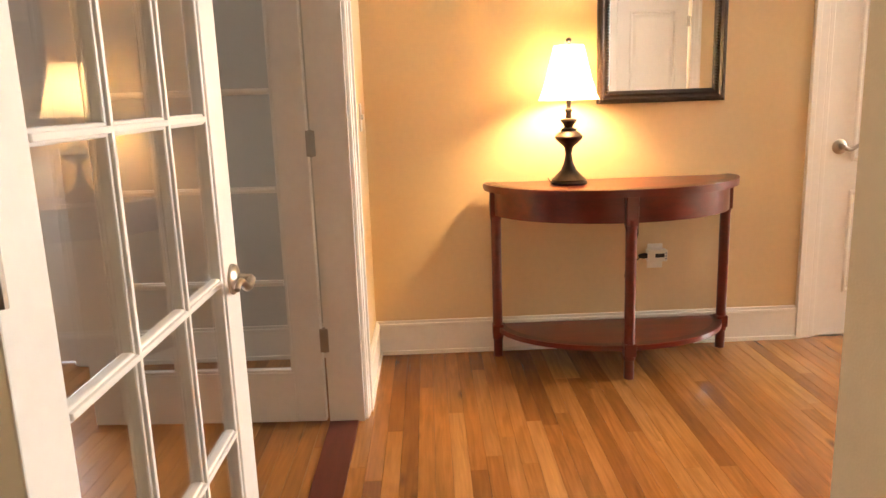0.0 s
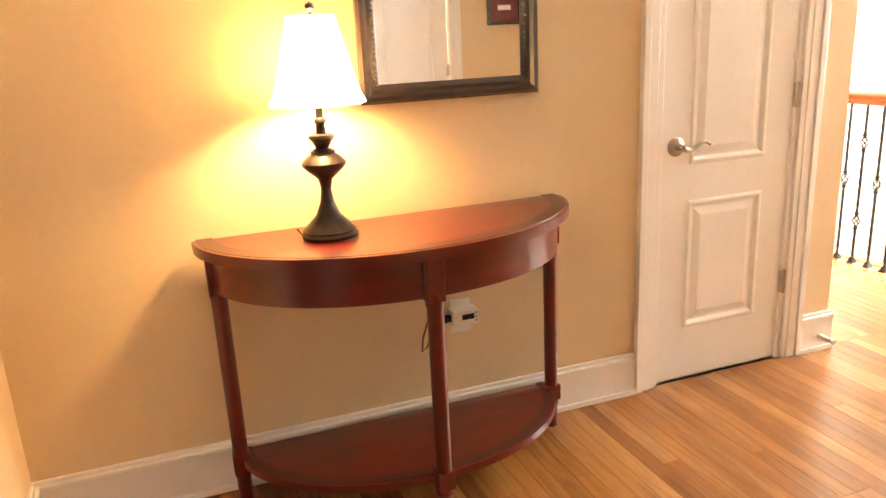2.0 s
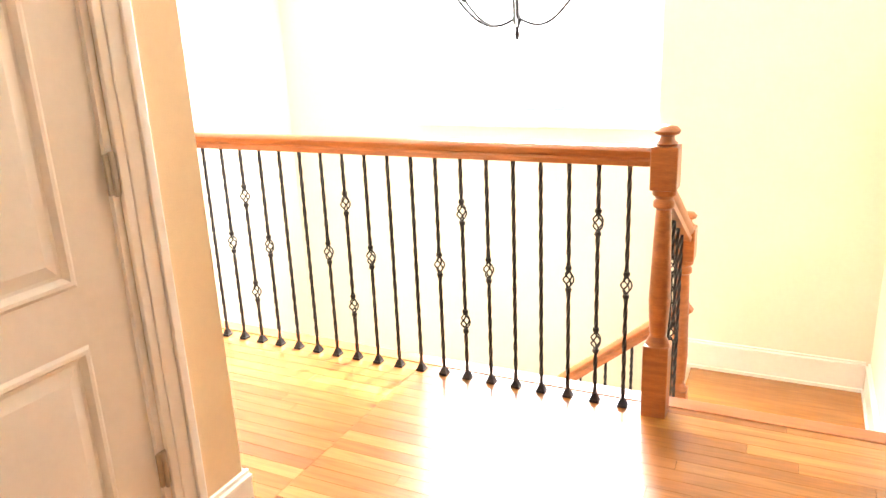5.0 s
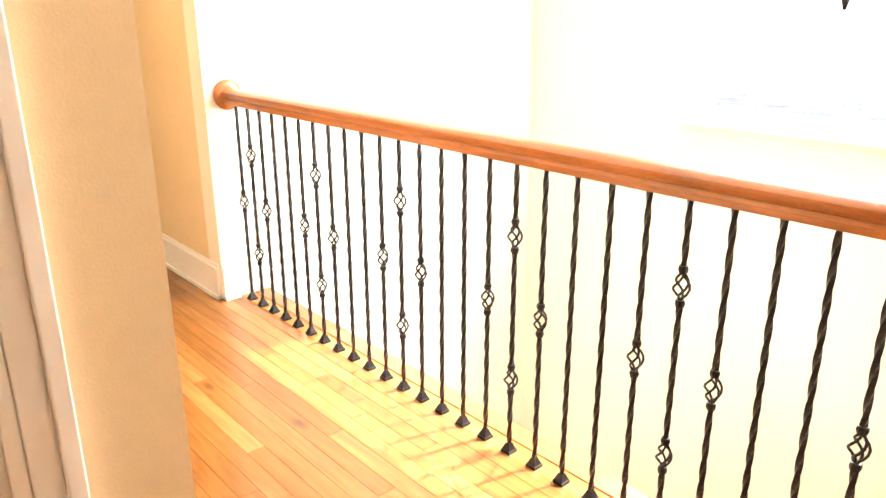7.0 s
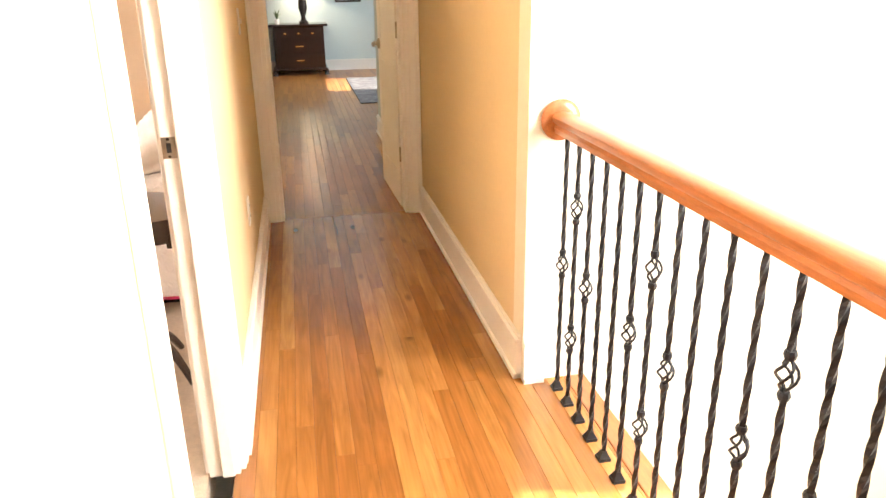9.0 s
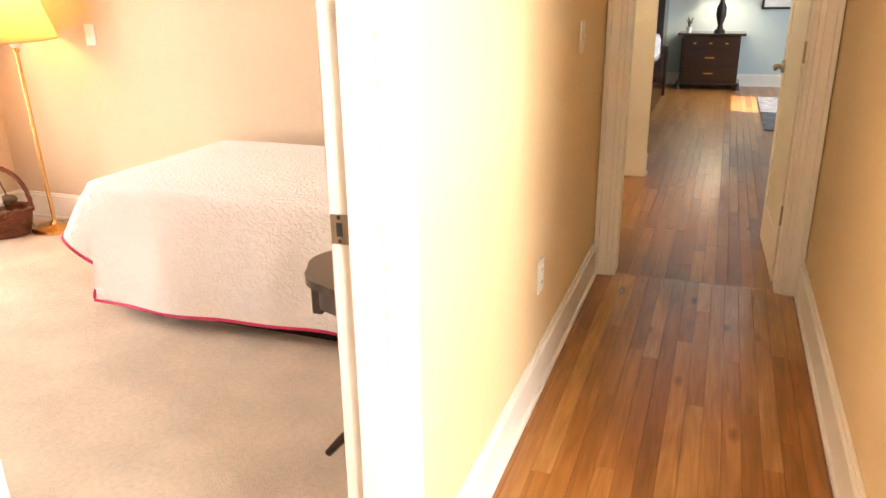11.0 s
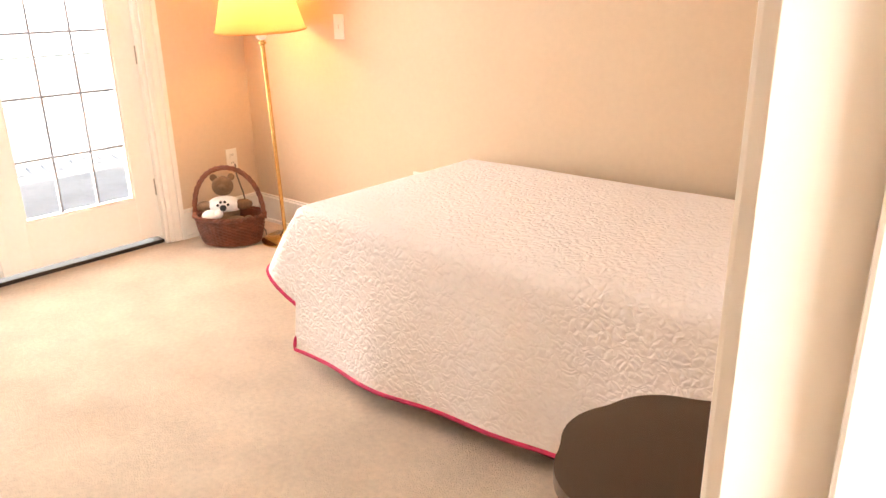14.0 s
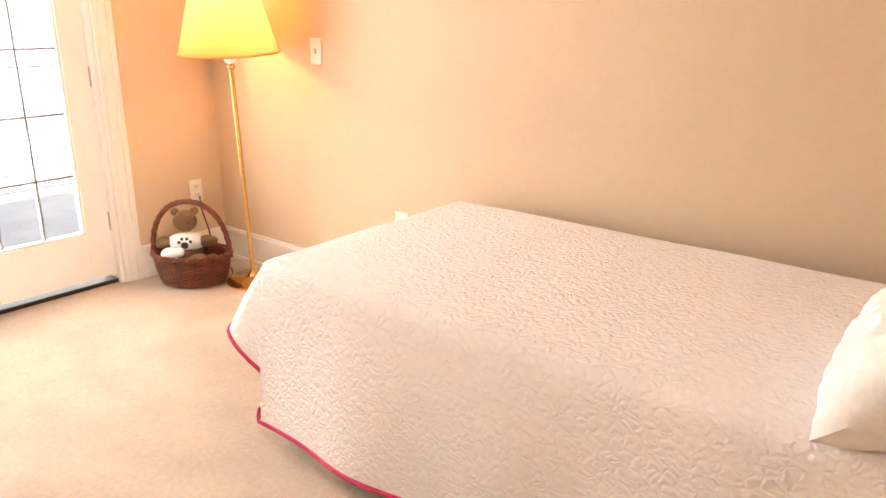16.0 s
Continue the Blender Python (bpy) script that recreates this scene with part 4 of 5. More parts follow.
# ---- bedroom ----
BX0, BX1, BY0, BY1, BZ = 1.06, 2.865, 6.76, 7.72, 0.59
bed = thing("bed", ((BX0 + BX1) / 2, (BY0 + BY1) / 2, 0), "made bed with a white quilted coverlet", "bed")
mx, my = (BX0 + BX1) / 2, (BY0 + BY1) / 2
part("mattress", box((BX0 + 0.05 - mx, BY0 + 0.05 - my, 0.16, BX1 - 0.01 - mx, BY1 - 0.02 - my, BZ - 0.02), bevel=0.04), CLOTH, bed, "", True)
part("bed_base", box((BX0 + 0.08 - mx, BY0 + 0.08 - my, 0.0, BX1 - 0.03 - mx, BY1 - 0.04 - my, 0.155)), DARKWOOD, bed)


def coverlet():
    """A sheet over the mattress: top, rounded edge, and a drop with soft folds that flares at the foot corner."""
    bm = bmesh.new()
    drop, rr = 0.53, 0.06
    path = []
    for s in np.linspace(0, 1, 60):
        path.append((BX1 - (BX1 - BX0 - rr) * s, BY0, 0, -1))
    for a in np.linspace(0, math.pi / 2, 26)[1:-1]:
        path.append((BX0 + rr - rr * math.sin(a), BY0 + rr - rr * math.cos(a), -math.sin(a), -math.cos(a)))
    for s in np.linspace(0, 1, 40):
        path.append((BX0, BY0 + rr + (BY1 - BY0 - rr) * s, -1, 0))
    rows = []
    n = len(path)
    for i, (x, y, nx, ny) in enumerate(path):
        col = []
        corner = math.exp(-(((x - BX0) ** 2 + (y - BY0) ** 2) / 0.045))
        run = i * 0.03
        for k, (o, zz) in enumerate([(-0.05, 0.0), (-0.028, -0.003), (-0.010, -0.012), (0.0, -0.03)] + [(0.0, -0.03 - (drop - 0.03) * q / 12) for q in range(1, 13)]):
            f = max(0, (-zz - 0.03)) / drop
            fold = 0.022 * f * math.sin(run * 5.2 + 0.8) + 0.010 * f * math.sin(run * 13 + 2)
            away = min(1.0, max(0.0, (abs(nx) - 0.80) / 0.20))
            away = away * away * (3 - 2 * away)
            back = max(0.0, y - BY0 - rr)
            foot = away * (0.11 + 0.08 * math.exp(-((back - 0.06) / 0.07) ** 2) + 0.03 * math.sin(9 * back))
            tuck = -0.03 * f * math.exp(-((abs(nx) - 0.55) / 0.25) ** 2) if 0.01 < abs(nx) < 0.99 else 0.0
            poke = -0.10 * f * math.exp(-((x - BX0) / 0.14) ** 2) * (1 - abs(nx)) ** 1.5
            flare = 0.015 * f + foot * f ** 0.8 + fold * (1 - 0.6 * abs(nx)) + tuck
            lift = f * (0.17 * min(1.0, abs(nx) / 0.8) + 0.13 * away)
            sag = 0.010 * f * math.sin(run * 2.1)
            col.append(bm.verts.new((x + nx * (o + flare) + poke - mx, y + ny * (o + flare) - my, BZ + zz + lift + sag)))
        rows.append(col)
    for a, b in zip(rows, rows[1:]):
        for k in range(len(a) - 1):
            bm.faces.new((a[k], a[k + 1], b[k + 1], b[k]))
    hem = [c[-1].co.copy() for c in rows]
    side_hem = [v.co + Vector((0.004, -0.002, 0)) for v in rows[0]]
    # top sheet
    grid = []
    for i in range(31):
        line = []
        for j in range(21):
            x = BX0 + 0.05 + (BX1 - BX0 - 0.05) * i / 30
            y = BY0 + 0.05 + (BY1 - BY0 - 0.05) * j / 20
            crown = 0.010 * math.sin(math.pi * j / 20) * math.sin(math.pi * min(1, i / 24))
            line.append(bm.verts.new((x - mx, y - my, BZ + crown + 0.003 * noise.noise((x * 4, y * 4, 0)))))
        grid.append(line)
    for i in range(30):
        for j in range(20):
            bm.faces.new((grid[i][j], grid[i + 1][j], grid[i + 1][j + 1], grid[i][j + 1]))
    bmesh.ops.remove_doubles(bm, verts=bm.verts[:], dist=0.004)
    return bm, hem, side_hem


bm, hem, side_hem = coverlet()
quilt = part("coverlet", bm, QUILT, bed, "white quilted coverlet with swirling stitching", True)
part("piping", tube(hem, 0.0075, segments=7), PINK, quilt, "magenta piping along the hem", True)
part("piping", tube(side_hem, 0.0075, segments=7), PINK, quilt, "magenta piping down the head end", True)


def pillow_mesh(wide, high, thick):
    bm = bmesh.new()
    n = 44
    for side in (1, -1):
        g = []
        for i in range(n + 1):
            line = []
            for j in range(n + 1):
                u, v = 2 * i / n - 1, 2 * j / n - 1
                fat = max(0.0, (1 - u ** 4) * (1 - v ** 4)) ** 0.55
                pinch = 1 - 0.06 * (1 - u * u) * v * v - 0.0
                wr = 0.014 * noise.noise((u * 3 + 5, v * 3, side * 2)) + 0.030 * (0.25 - abs(noise.noise((u * 5 + 1.5 * v, v * 3.2, side)))) + 0.006 * noise.noise((u * 9, v * 7, side))
                line.append(bm.verts.new((u * wide / 2 * (1 - 0.07 * (1 - abs(v)) * u * u), v * high / 2 * pinch, side * (thick / 2 * fat + wr * fat))))
            g.append(line)
        for i in range(n):
            for j in range(n):
                bm.faces.new((g[i][j], g[i + 1][j], g[i + 1][j + 1], g[i][j + 1]))
    bmesh.ops.remove_doubles(bm, verts=bm.verts[:], dist=0.0005)
    return bm


pil = tagged(mesh_object("pillow", pillow_mesh(0.60, 0.46, 0.21), CLOTH, None, True), "plump white pillow leaning at the bed's head", "pillow")
pil.matrix_basis = Matrix.Translation((2.74, 7.05, 0.745)) @ Matrix.Rotation(radians(90), 4, "Z") @ Matrix.Rotation(radians(140), 4, "X")

st = thing("side_table", (2.705, 6.185, 0), "small round dark mahogany pedestal table", "side table")
SZ = 0.62


def scallop(r, amp, n=72):
    return [((r + amp * abs(math.cos(4 * a))) * math.cos(a), (r + amp * abs(math.cos(4 * a))) * math.sin(a)) for a in [2 * math.pi * i / n for i in range(n)]]


part("tabletop", extrude_outline(scallop(0.192, 0.010), SZ - 0.022, SZ, bevel=0.006), DARKWOOD, st, "scalloped dark top", True)
part("apron", extrude_outline(scallop(0.173, 0.006), SZ - 0.085, SZ - 0.022, bevel=0.003), DARKWOOD, st, "", True)
part("pedestal", lathe([(0.020, 0.12), (0.034, 0.14), (0.024, 0.18), (0.018, 0.24), (0.034, 0.32), (0.026, 0.40), (0.016, 0.45), (0.028, SZ - 0.11), (0.05, SZ - 0.086)]), DARKWOOD, st, "", True)
for k in range(3):
    a = radians(75 + 120 * k)
    part("foot", tube([((0.015 + 0.165 * s) * math.cos(a), (0.015 + 0.165 * s) * math.sin(a), 0.16 - 0.145 * s ** 0.7 + 0.03 * math.sin(s * math.pi)) for s in [i / 10 for i in range(11)]], [0.020 - 0.008 * i / 10 for i in range(11)], segments=8), DARKWOOD, st, "", True)
for k in range(4):
    a = radians(45 + 90 * k)
    part("apron_block", box((0.172 * math.cos(a) - 0.015, 0.172 * math.sin(a) - 0.015, SZ - 0.105, 0.172 * math.cos(a) + 0.015, 0.172 * math.sin(a) + 0.015, SZ - 0.023), bevel=0.005), DARKWOOD, st)

fl = thing("floor_lamp", (-0.175, 7.59, 0), "lit brass floor lamp with a golden shade", "floor lamp")
fl.matrix_basis = pose(-0.12, 7.63, 0.004, 3.2, 1.6, 0)
part("base", lathe([(0, 0), (0.128, 0), (0.130, 0.012), (0.118, 0.018), (0.095, 0.022), (0.040, 0.030), (0.020, 0.045), (0.012, 0.06), (0, 0.06)]), BRASS, fl, "", True)
part("pole", lathe([(0.0105, 0.055), (0.0105, 1.02), (0.011, 1.03), (0.019, 1.035), (0.019, 1.045), (0.010, 1.05), (0.010, 1.06), (0, 1.06)]), BRASS, fl, "", True)
part("socket", lathe([(0.012, 1.055), (0.026, 1.063), (0.029, 1.078), (0.020, 1.092), (0.012, 1.098), (0.016, 1.11), (0.016, 1.16), (0, 1.16)]), CLOTH, fl, "pale ball under the shade", True)
bm = bmesh.new()
lathe([(0.218, 1.10), (0.112, 1.46)], bm, 56)
part("shade", bm, YSHADE, fl, "golden tapered fabric shade", True)
bm = lathe([(0.220, 1.098), (0.223, 1.102), (0.220, 1.110)], None, 56)
part("shade_rim", bm, YSHADE, fl, "", True)
part("shade_rim", lathe([(0.112, 1.452), (0.116, 1.456), (0.112, 1.462)], None, 56), YSHADE, fl, "", True)
part("spider", tube([(-0.111, 0, 1.45), (0.111, 0, 1.45)], 0.003, segments=6), BRASS, fl)
tagged(mesh_object("power_cord", tube([(-0.57, 7.66, 0.36), (-0.56, 7.655, 0.30), (-0.52, 7.66, 0.20), (-0.50, 7.67, 0.08), (-0.44, 7.69, 0.010), (-0.34, 7.66, 0.008), (-0.22, 7.58, 0.012)], 0.004, segments=6), CORD, None, True), "dark lamp cord running to the outlet", "cord")

# basket with a teddy bear
bk = thing("wicker_basket", (-0.34, 7.44, 0), "oval red-brown wicker basket with a hoop handle", "basket", turn=35)


def basket_body():
    bm = bmesh.new()
    na, nz = 96, 34
    rings = []
    for j in range(nz + 1):
        s = j / nz
        ring = []
        for i in range(na):
            a = 2 * math.pi * i / na
            wob = 0.005 * math.sin(a * 24 + (j // 2) * math.pi) * (1 if 2 < j < nz - 3 else 0.2) + 0.003 * math.sin(j * math.pi)
            lip = 0.008 if j > nz - 3 else 0
            r = 0.84 + 0.16 * math.sin(s * 1.5)
            ring.append(bm.verts.new(((0.165 * r + wob + lip) * math.cos(a), (0.115 * r + wob + lip) * math.sin(a), 0.004 + 0.135 * s)))
        rings.append(ring)
    for a, b in zip(rings, rings[1:]):
        for k in range(na):
            bm.faces.new((a[k], a[(k + 1) % na], b[(k + 1) % na], b[k]))
    bm.faces.new(rings[0])
    inner = [bm.verts.new((v.co.x * 0.88, v.co.y * 0.88, v.co.z)) for v in rings[-1]]
    low = [bm.verts.new((v.co.x * 0.8, v.co.y * 0.8, 0.03)) for v in rings[-1]]
    for k in range(na):
        j = (k + 1) % na
        bm.faces.new((rings[-1][k], rings[-1][j], inner[j], inner[k]))
        bm.faces.new((inner[k], inner[j], low[j], low[k]))
    bm.faces.new(low)
    return bm


bk.scale = (1.12, 1.12, 1.12)
part("body", basket_body(), WICKER, bk, "", True)
for ph in (0, math.pi):
    part("rim_braid", tube([((0.169 + 0.005 * math.cos(a * 22 + ph)) * math.cos(a), (0.119 + 0.005 * math.cos(a * 22 + ph)) * math.sin(a), 0.138 + 0.006 * math.sin(a * 22 + ph)) for a in [2 * math.pi * i / 180 for i in range(181)]], 0.006, segments=5), WICKER, bk)
for ph in (0, 2.1, 4.2):
    part("handle_strand", tube([((0.170 + 0.006 * math.cos(s * 40 + ph)) * math.cos(math.pi * s), 0.006 * math.sin(s * 40 + ph), 0.12 + (0.245 + 0.006 * math.cos(s * 40 + ph)) * math.sin(math.pi * s) ** 0.8) for s in [i / 90 for i in range(91)]], 0.007, segments=5), WICKER, bk)


def blob(bm, at, r, scale=(1, 1, 1)):
    bmesh.ops.create_icosphere(bm, subdivisions=3, radius=r, matrix=Matrix.Translation(at) @ Matrix.Diagonal((*scale, 1)))


bm = bmesh.new()
for at, r, sc in (((0, 0, 0.085), 0.072, (1.0, 0.9, 1.1)), ((0, -0.01, 0.215), 0.052, (1, 0.95, 0.95)), ((0, -0.055, 0.205), 0.022, (1, 1, 0.8)), ((-0.042, 0.0, 0.258), 0.018, (1, 0.5, 1)), ((0.042, 0.0, 0.258), 0.018, (1, 0.5, 1)), ((0.09, -0.03, 0.12), 0.03, (1.6, 1, 0.9)), ((-0.085, -0.03, 0.12), 0.03, (1.5, 1, 0.9)), ((0.06, -0.08, 0.04), 0.032, (1, 1.5, 0.9)), ((-0.05, -0.08, 0.04), 0.032, (1, 1.5, 0.9))):
    blob(bm, at, r, sc)
bear = tagged(mesh_object("teddy_bear", bm, PLUSH, None, True), "brown plush toy bear sitting in the basket", "stuffed toy")
bear.matrix_basis = pose(-0.40, 7.45, 0.055, -14, 0, 52) @ Matrix.Scale(1.1, 4)
bm = bmesh.new()
blob(bm, (0, -0.012, 0.120), 0.078, (1.08, 0.92, 0.62))
shirt = tagged(mesh_object("doll_shirt", bm, CLOTH, None, True), "small white shirt with a black paw print", "toy shirt")
shirt.matrix_basis = bear.matrix_basis.copy()
bm = bmesh.new()
paw_turn = Vector((0, -1, 0)).to_track_quat("Z", "Y").to_matrix().to_4x4()
for x, z, r in ((0, 0.108, 0.016), (-0.024, 0.122, 0.007), (-0.010, 0.136, 0.007), (0.010, 0.136, 0.007), (0.024, 0.122, 0.007)):
    lathe([(0, 0), (r, 0), (r * 0.8, 0.003), (0, 0.004)], bm, 12, (x, -0.0815 + 1.2 * x * x, z), paw_turn)
part("paw_print", bm, BLACK, shirt, "black paw print")
bm = bmesh.new()
blob(bm, (0, 0, 0), 0.036, (1.2, 1, 0.9))
blob(bm, (0.045, 0.0, 0.01), 0.024, (1, 1, 1))
tagged(mesh_object("plush_toy", bm, CLOTH, None, True), "small cream plush toy in the basket", "stuffed toy").matrix_basis = pose(-0.36, 7.335, 0.165, 0, 0, 40)
bm = bmesh.new()
blob(bm, (0, 0, 0), 0.05, (1.3, 1, 0.8))
blob(bm, (0.06, 0.02, 0.01), 0.03)
tagged(mesh_object("plush_toy", bm, PLUSH, None, True), "small brown plush toy in the basket", "stuffed toy").matrix_basis = pose(-0.28, 7.44, 0.115, 0, 0, 30)

# ---- far bedroom ----
dr = thing("dresser", (3.33, 15.50, 0), "dark mahogany dresser with three drawer rows", "dresser")
part("body", box((-0.37, -0.24, 0.09, 0.37, 0.26, 0.70), bevel=0.006), DARKWOOD, dr)
part("top", box((-0.43, -0.28, 0.70, 0.43, 0.27, 0.735), bevel=0.008), DARKWOOD, dr)
part("plinth", box((-0.40, -0.27, 0.07, 0.40, 0.26, 0.10), bevel=0.006), DARKWOOD, dr)
for x in (-0.38, 0.38):
    for y in (-0.24, 0.22):
        part("foot", lathe([(0.045, 0), (0.035, 0.03), (0.03, 0.08)], at=(x, y, 0), segments=10), DARKWOOD, dr, "", True)
for z0, z1 in ((0.53, 0.68), (0.33, 0.51), (0.12, 0.31)):
    drawer = part("drawer", box((-0.34, -0.255, z0, 0.34, -0.24, z1), bevel=0.004), DARKWOOD, dr)
    for x in ((-0.2, 0.0, 0.2) if z0 > 0.5 else (0.0,)):
        part("pull", box((x - (0.02 if z0 > 0.5 else 0.06), -0.275, (z0 + z1) / 2 - 0.01, x + (0.02 if z0 > 0.5 else 0.06), -0.256, (z0 + z1) / 2 + 0.01), bevel=0.004), BRASS, drawer, "pale metal pull")
dl = thing("table_lamp", (3.42, 15.42, 0.735), "bronze lamp with pale shade on the dresser", "table lamp")
part("base", lathe([(0, 0), (0.07, 0), (0.07, 0.03), (0.04, 0.05), (0.03, 0.10), (0.065, 0.22), (0.06, 0.32), (0.025, 0.40), (0.03, 0.42), (0.012, 0.44), (0.01, 0.52), (0, 0.52)]), BRONZE, dl, "", True)
part("shade", lathe([(0.19, 0.50), (0.12, 0.78)], None, 40), PALESHADE, dl, "", True)
pl = thing("potted_plant", (3.03, 15.42, 0.735), "small plant sprig in a white pot", "plant")
part("pot", lathe([(0, 0), (0.03, 0), (0.038, 0.07), (0.03, 0.072), (0, 0.06)]), CLOTH, pl, "", True)
for k in range(9):
    a = k * 2.4
    part("leaf", tube([(0.0, 0.0, 0.06), (0.02 * math.cos(a), 0.02 * math.sin(a), 0.12 + 0.004 * k), (0.055 * math.cos(a), 0.055 * math.sin(a), 0.15 + 0.008 * k)], [0.002, 0.009, 0.001], segments=5), LEAF, pl)
pf = thing("picture_frame", (4.12, 15.80, 1.02), "black framed print with a white mat", "picture")
part("frame", box((-0.2, -0.03, 0, -0.17, 0, 0.5), (0.17, -0.03, 0, 0.2, 0, 0.5), (-0.17, -0.03, 0, 0.17, 0, 0.03), (-0.17, -0.03, 0.47, 0.17, 0, 0.5)), FRAME, pf)
part("mat", box((-0.17, -0.012, 0.03, 0.17, 0, 0.47)), CLOTH, pf)
part("print", box((-0.09, -0.014, 0.12, 0.09, -0.0121, 0.38)), RUG, pf)
tagged(mesh_object("rug", box((3.95, 12.2, 0.003, 5.3, 14.6, 0.014), bevel=0.003), RUG), "dark patterned rug on the oak floor", "rug")
mb = thing("bed", (2.1, 13.6, 0), "dark wooden bed with floral bedding", "bed")
part("footboard", box((0.66, -0.9, 0, 0.72, 0.9, 0.55), (0.64, -0.98, 0, 0.74, -0.88, 0.62), (0.64, 0.88, 0, 0.74, 0.98, 0.62), bevel=0.01), DARKWOOD, mb)
part("bedding", box((-0.75, -0.92, 0.25, 0.65, 0.92, 0.78), bevel=0.08), FLORAL, mb, "pale floral bedding", True)
part("side_rail", box((-0.75, -0.95, 0.18, 0.64, -0.92, 0.32), bevel=0.005), DARKWOOD, mb)
hb = tagged(mesh_object("armoire", box((2.45, 15.1, 0, 2.72, 15.78, 1.9), (2.43, 15.08, 1.9, 2.74, 15.79, 1.96), bevel=0.01), DARKWOOD), "tall dark wooden armoire by the far wall", "armoire")

# ---- porch outside the bedroom doors ----
for i, y in enumerate((4.4, 6.9, 9.4)):
    pp = thing("porch_post", (-3.6, y, -0.16), "white square porch post", "post", "porch posts")
    part("shaft", box((-0.07, -0.07, 0, 0.07, 0.07, 2.7), bevel=0.005), TRIM, pp)
    part("base", box((-0.09, -0.09, 0, 0.09, 0.09, 0.18), bevel=0.005), TRIM, pp)
pr = thing("porch_railing", (-3.6, 0, -0.16), "white porch railing with square pickets", "railing")
part("rail", box((-0.03, 2.6, 0.86, 0.03, 10.4, 0.92), bevel=0.005), TRIM, pr)
part("rail", box((-0.03, 2.6, 0.10, 0.03, 10.4, 0.15), bevel=0.005), TRIM, pr)
for i in range(60):
    y = 2.7 + 0.128 * i
    part("picket", box((-0.015, y - 0.015, 0.15, 0.015, y + 0.015, 0.86)), TRIM, pr)

# ---- oak floors, board by board ----
PLANKS = {}


def plank_mesh(wide, long):
    key = (round(wide, 3), round(long, 2))
    if key not in PLANKS:
        bm = bmesh.new()
        a, b, t, c = wide / 2 - 0.0003, key[1] / 2 - 0.0003, 0.0, 0.0006
        top = [bm.verts.new(v) for v in ((-a + c, -b + c, t), (a - c, -b + c, t), (a - c, b - c, t), (-a + c, b - c, t))]
        mid = [bm.verts.new(v) for v in ((-a, -b, t - c), (a, -b, t - c), (a, b, t - c), (-a, b, t - c))]
        low = [bm.verts.new(v) for v in ((-a, -b, -0.015), (a, -b, -0.015), (a, b, -0.015), (-a, b, -0.015))]
        bm.faces.new(top)
        for k in range(4):
            j = (k + 1) % 4
            bm.faces.new((mid[k], mid[j], top[j], top[k]))
            bm.faces.new((low[k], low[j], mid[j], mid[k]))
        me = bpy.data.meshes.new("plank")
        bm.to_mesh(me)
        bm.free()
        me.materials.append(OAK)
        PLANKS[key] = me
    return PLANKS[key]


def lay(parent, x0, x1, y0, y1, wide, rng, lengths=(0.6, 0.8, 1.0, 1.3, 1.6, 2.0)):
    """Boards along y, each an object of its own under the floor."""
    x = x0
    while x < x1 - 0.004:
        w = min(wide, x1 - x)
        y = y0
        first = True
        while y < y1 - 0.004:
            l = rng.choice(lengths)
            if first:
                l *= rng.choice((0.35, 0.6, 0.8, 1.0))
                first = False
            if y1 - y - l < 0.25:
                l = y1 - y
            l = round(l, 2) if y + l < y1 - 0.02 else y1 - y
            ob = new("plank", plank_mesh(w, l))
            ob.parent = parent
            ob.location = (x + w / 2, y + l / 2, 0.0)
            y += l
        x += w


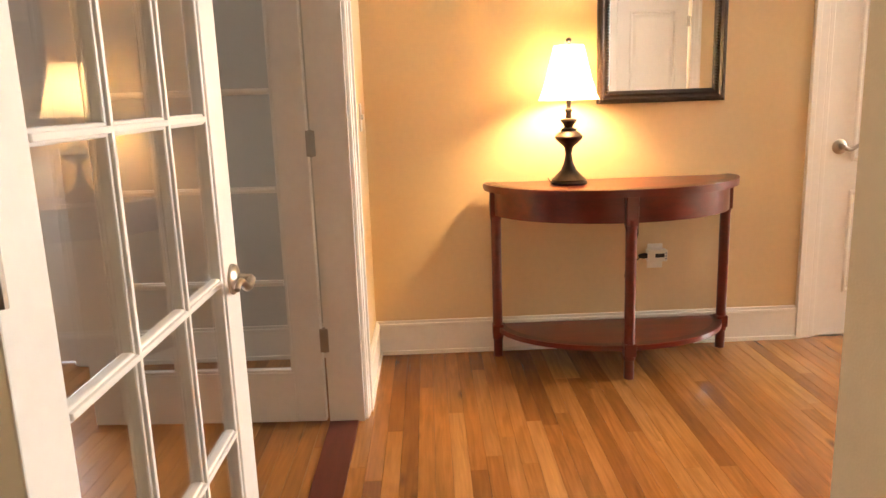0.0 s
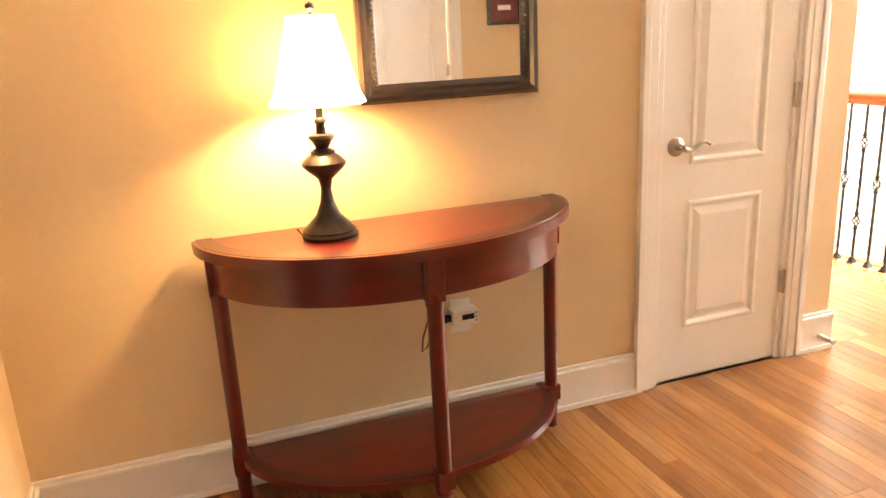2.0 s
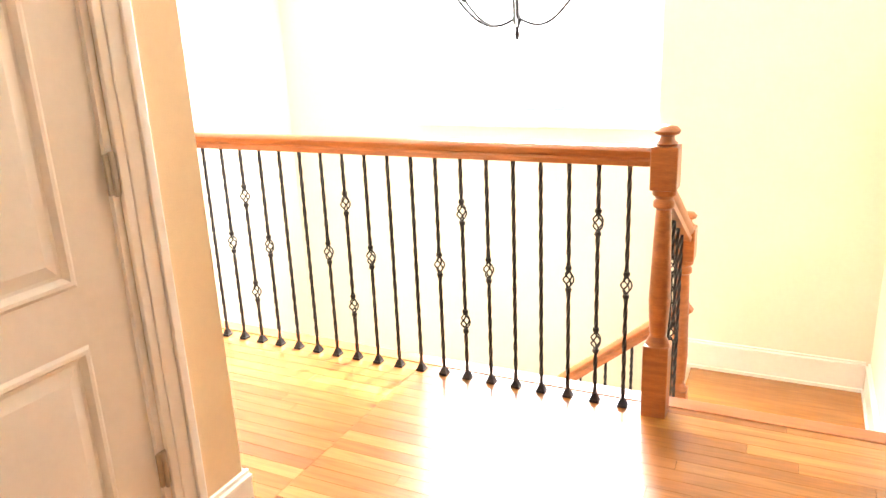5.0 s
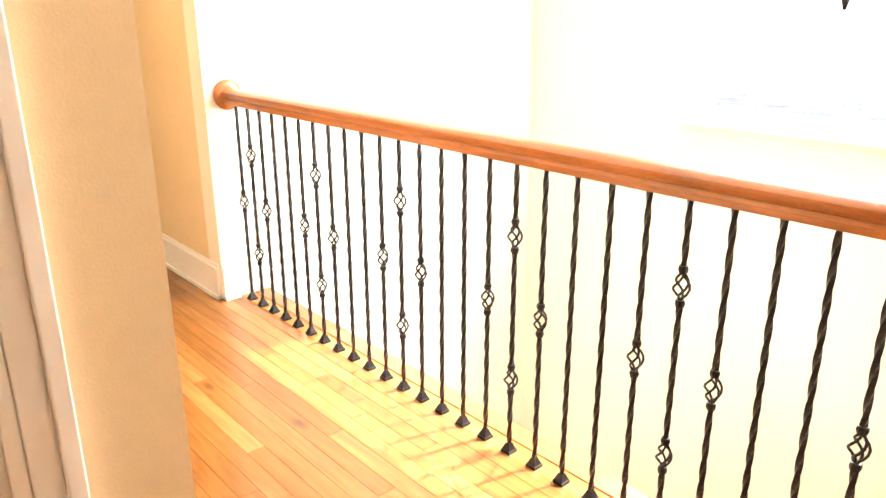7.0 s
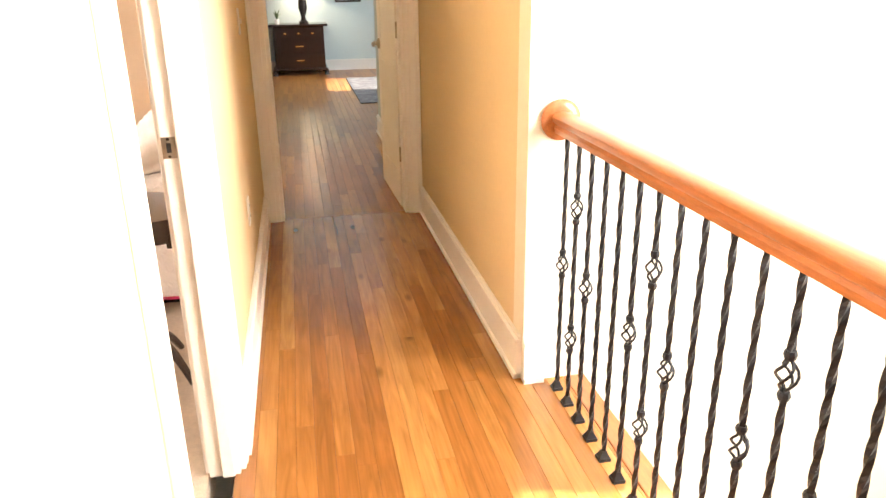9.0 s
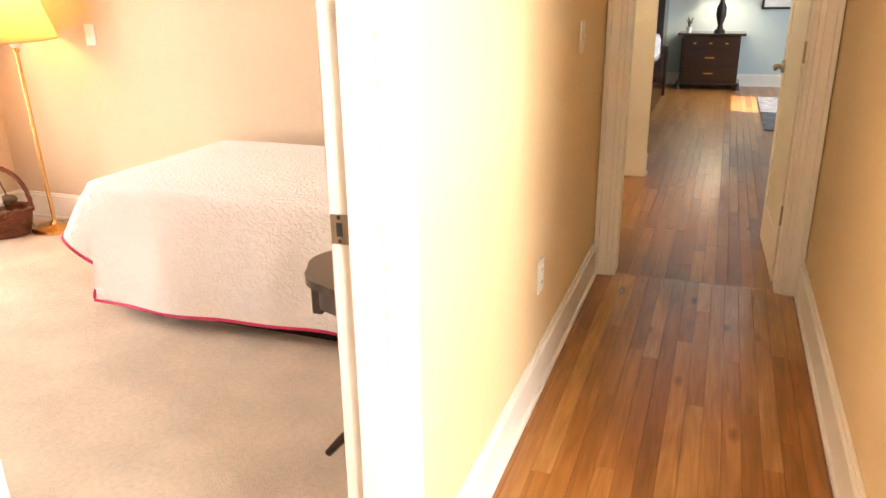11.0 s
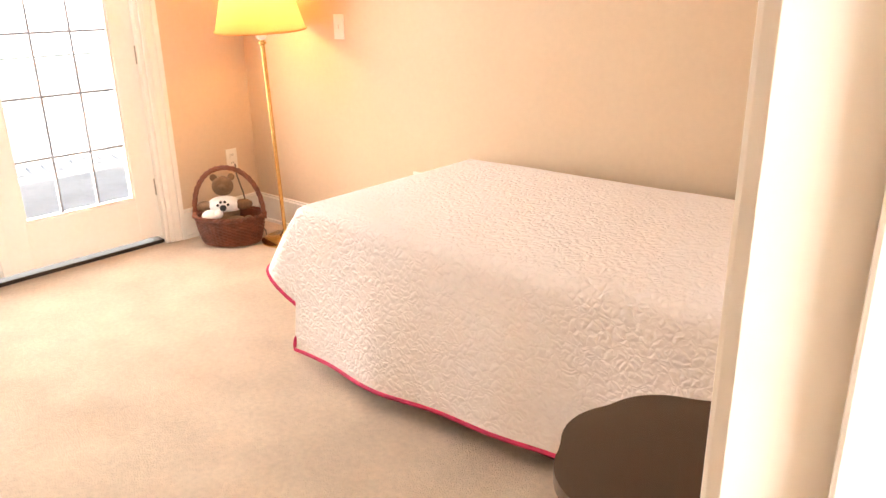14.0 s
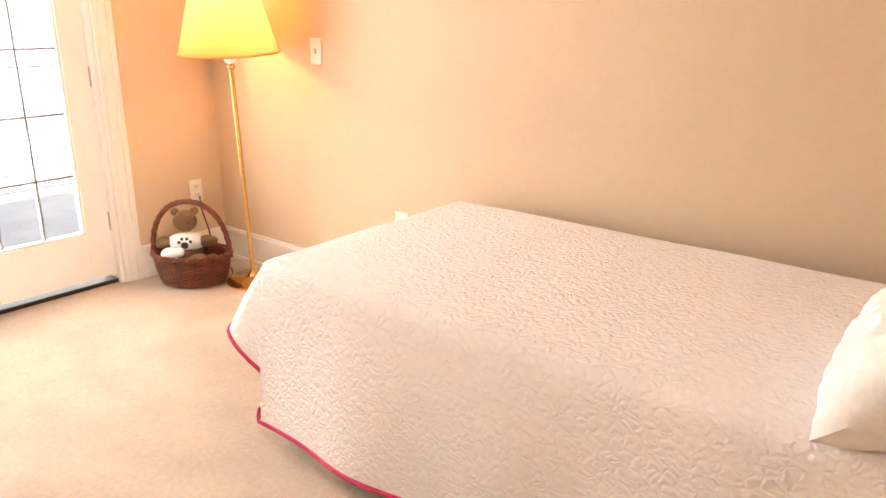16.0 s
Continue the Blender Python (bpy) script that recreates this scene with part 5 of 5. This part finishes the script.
def joined_boards(name, x0, x1, y0, y1, wide, rng, label):
    verts, faces = [], []
    x = x0
    while x < x1 - 0.01:
        y = y0 - rng.random()
        while y < y1:
            l = rng.choice((0.6, 0.8, 1.0, 1.3))
            a, b, c, e = x + 0.0008, min(x + wide, x1) - 0.0008, max(y, y0) + 0.0008, min(y + l, y1) - 0.0008
            if e - c > 0.02:
                k = len(verts)
                verts += [(a, c, 0), (b, c, 0), (b, e, 0), (a, e, 0), (a, c, -0.012), (b, c, -0.012), (b, e, -0.012), (a, e, -0.012)]
                faces += [(k, k + 1, k + 2, k + 3), (k + 4, k + 5, k + 1, k), (k + 5, k + 6, k + 2, k + 1), (k + 6, k + 7, k + 3, k + 2), (k + 7, k + 4, k, k + 3)]
            y += l
        x += wide
    me = bpy.data.meshes.new(name)
    me.from_pydata(verts, [], faces)
    me.materials.append(OAK_JOINED)
    ob = new(name, me)
    return tagged(ob, label, "floor", kind="structure")


def oak_per_island():
    m = OAK.copy()
    m.name = "honey_oak_boards"
    nt, n = m.node_tree, m.node_tree.nodes
    geo = n.new("ShaderNodeNewGeometry")
    for l in list(nt.links):
        if l.from_node.bl_idname == "ShaderNodeObjectInfo":
            nt.links.new(geo.outputs["Random Per Island"], l.to_socket)
    n["Principled BSDF"].inputs["Roughness"].default_value = 0.3
    n["Principled BSDF"].inputs["Coat Weight"].default_value = 0.1
    return m


OAK_JOINED = oak_per_island()
rng = random.Random(7)
main_floor = structure("floor_entry", box((0.058, -0.6, -0.1, 4.10, 3.9, -0.012), (3.0, 3.9, -0.1, 4.10, 7.95, -0.012)), UNDER, "honey oak strip floor", "floor")
lay(main_floor, 0.058, 4.10, 0.9, 3.90, 0.0572, rng)
hall_floor = structure("floor_hall", box((3.021, 3.9, -0.03, 4.099, 7.94, -0.0125)), UNDER, "honey oak strip floor in the hall", "floor")
lay(hall_floor, 3.004, 4.10, 3.90, 7.95, 0.0572, rng)
joined_boards("floor_entry_back", 0.058, 4.2, -0.6, 0.9, 0.0572, rng, "honey oak strip floor")
joined_boards("floor_study", -3.0, -0.05, -0.7, 3.95, 0.0572, rng, "oak strip floor of the study")
joined_boards("floor_main_bedroom", 1.3, 5.5, 7.95, 15.85, 0.0572, rng, "oak strip floor of the far bedroom")
structure("subfloor", box((-3.0, -0.7, -0.3, -0.05, 3.95, -0.013), (1.2, 8.0, -0.3, 5.6, 15.9, -0.013), (4.10, -0.6, -0.3, 4.3, 2.17, -0.013)), UNDER, "dark board joints", "floor")
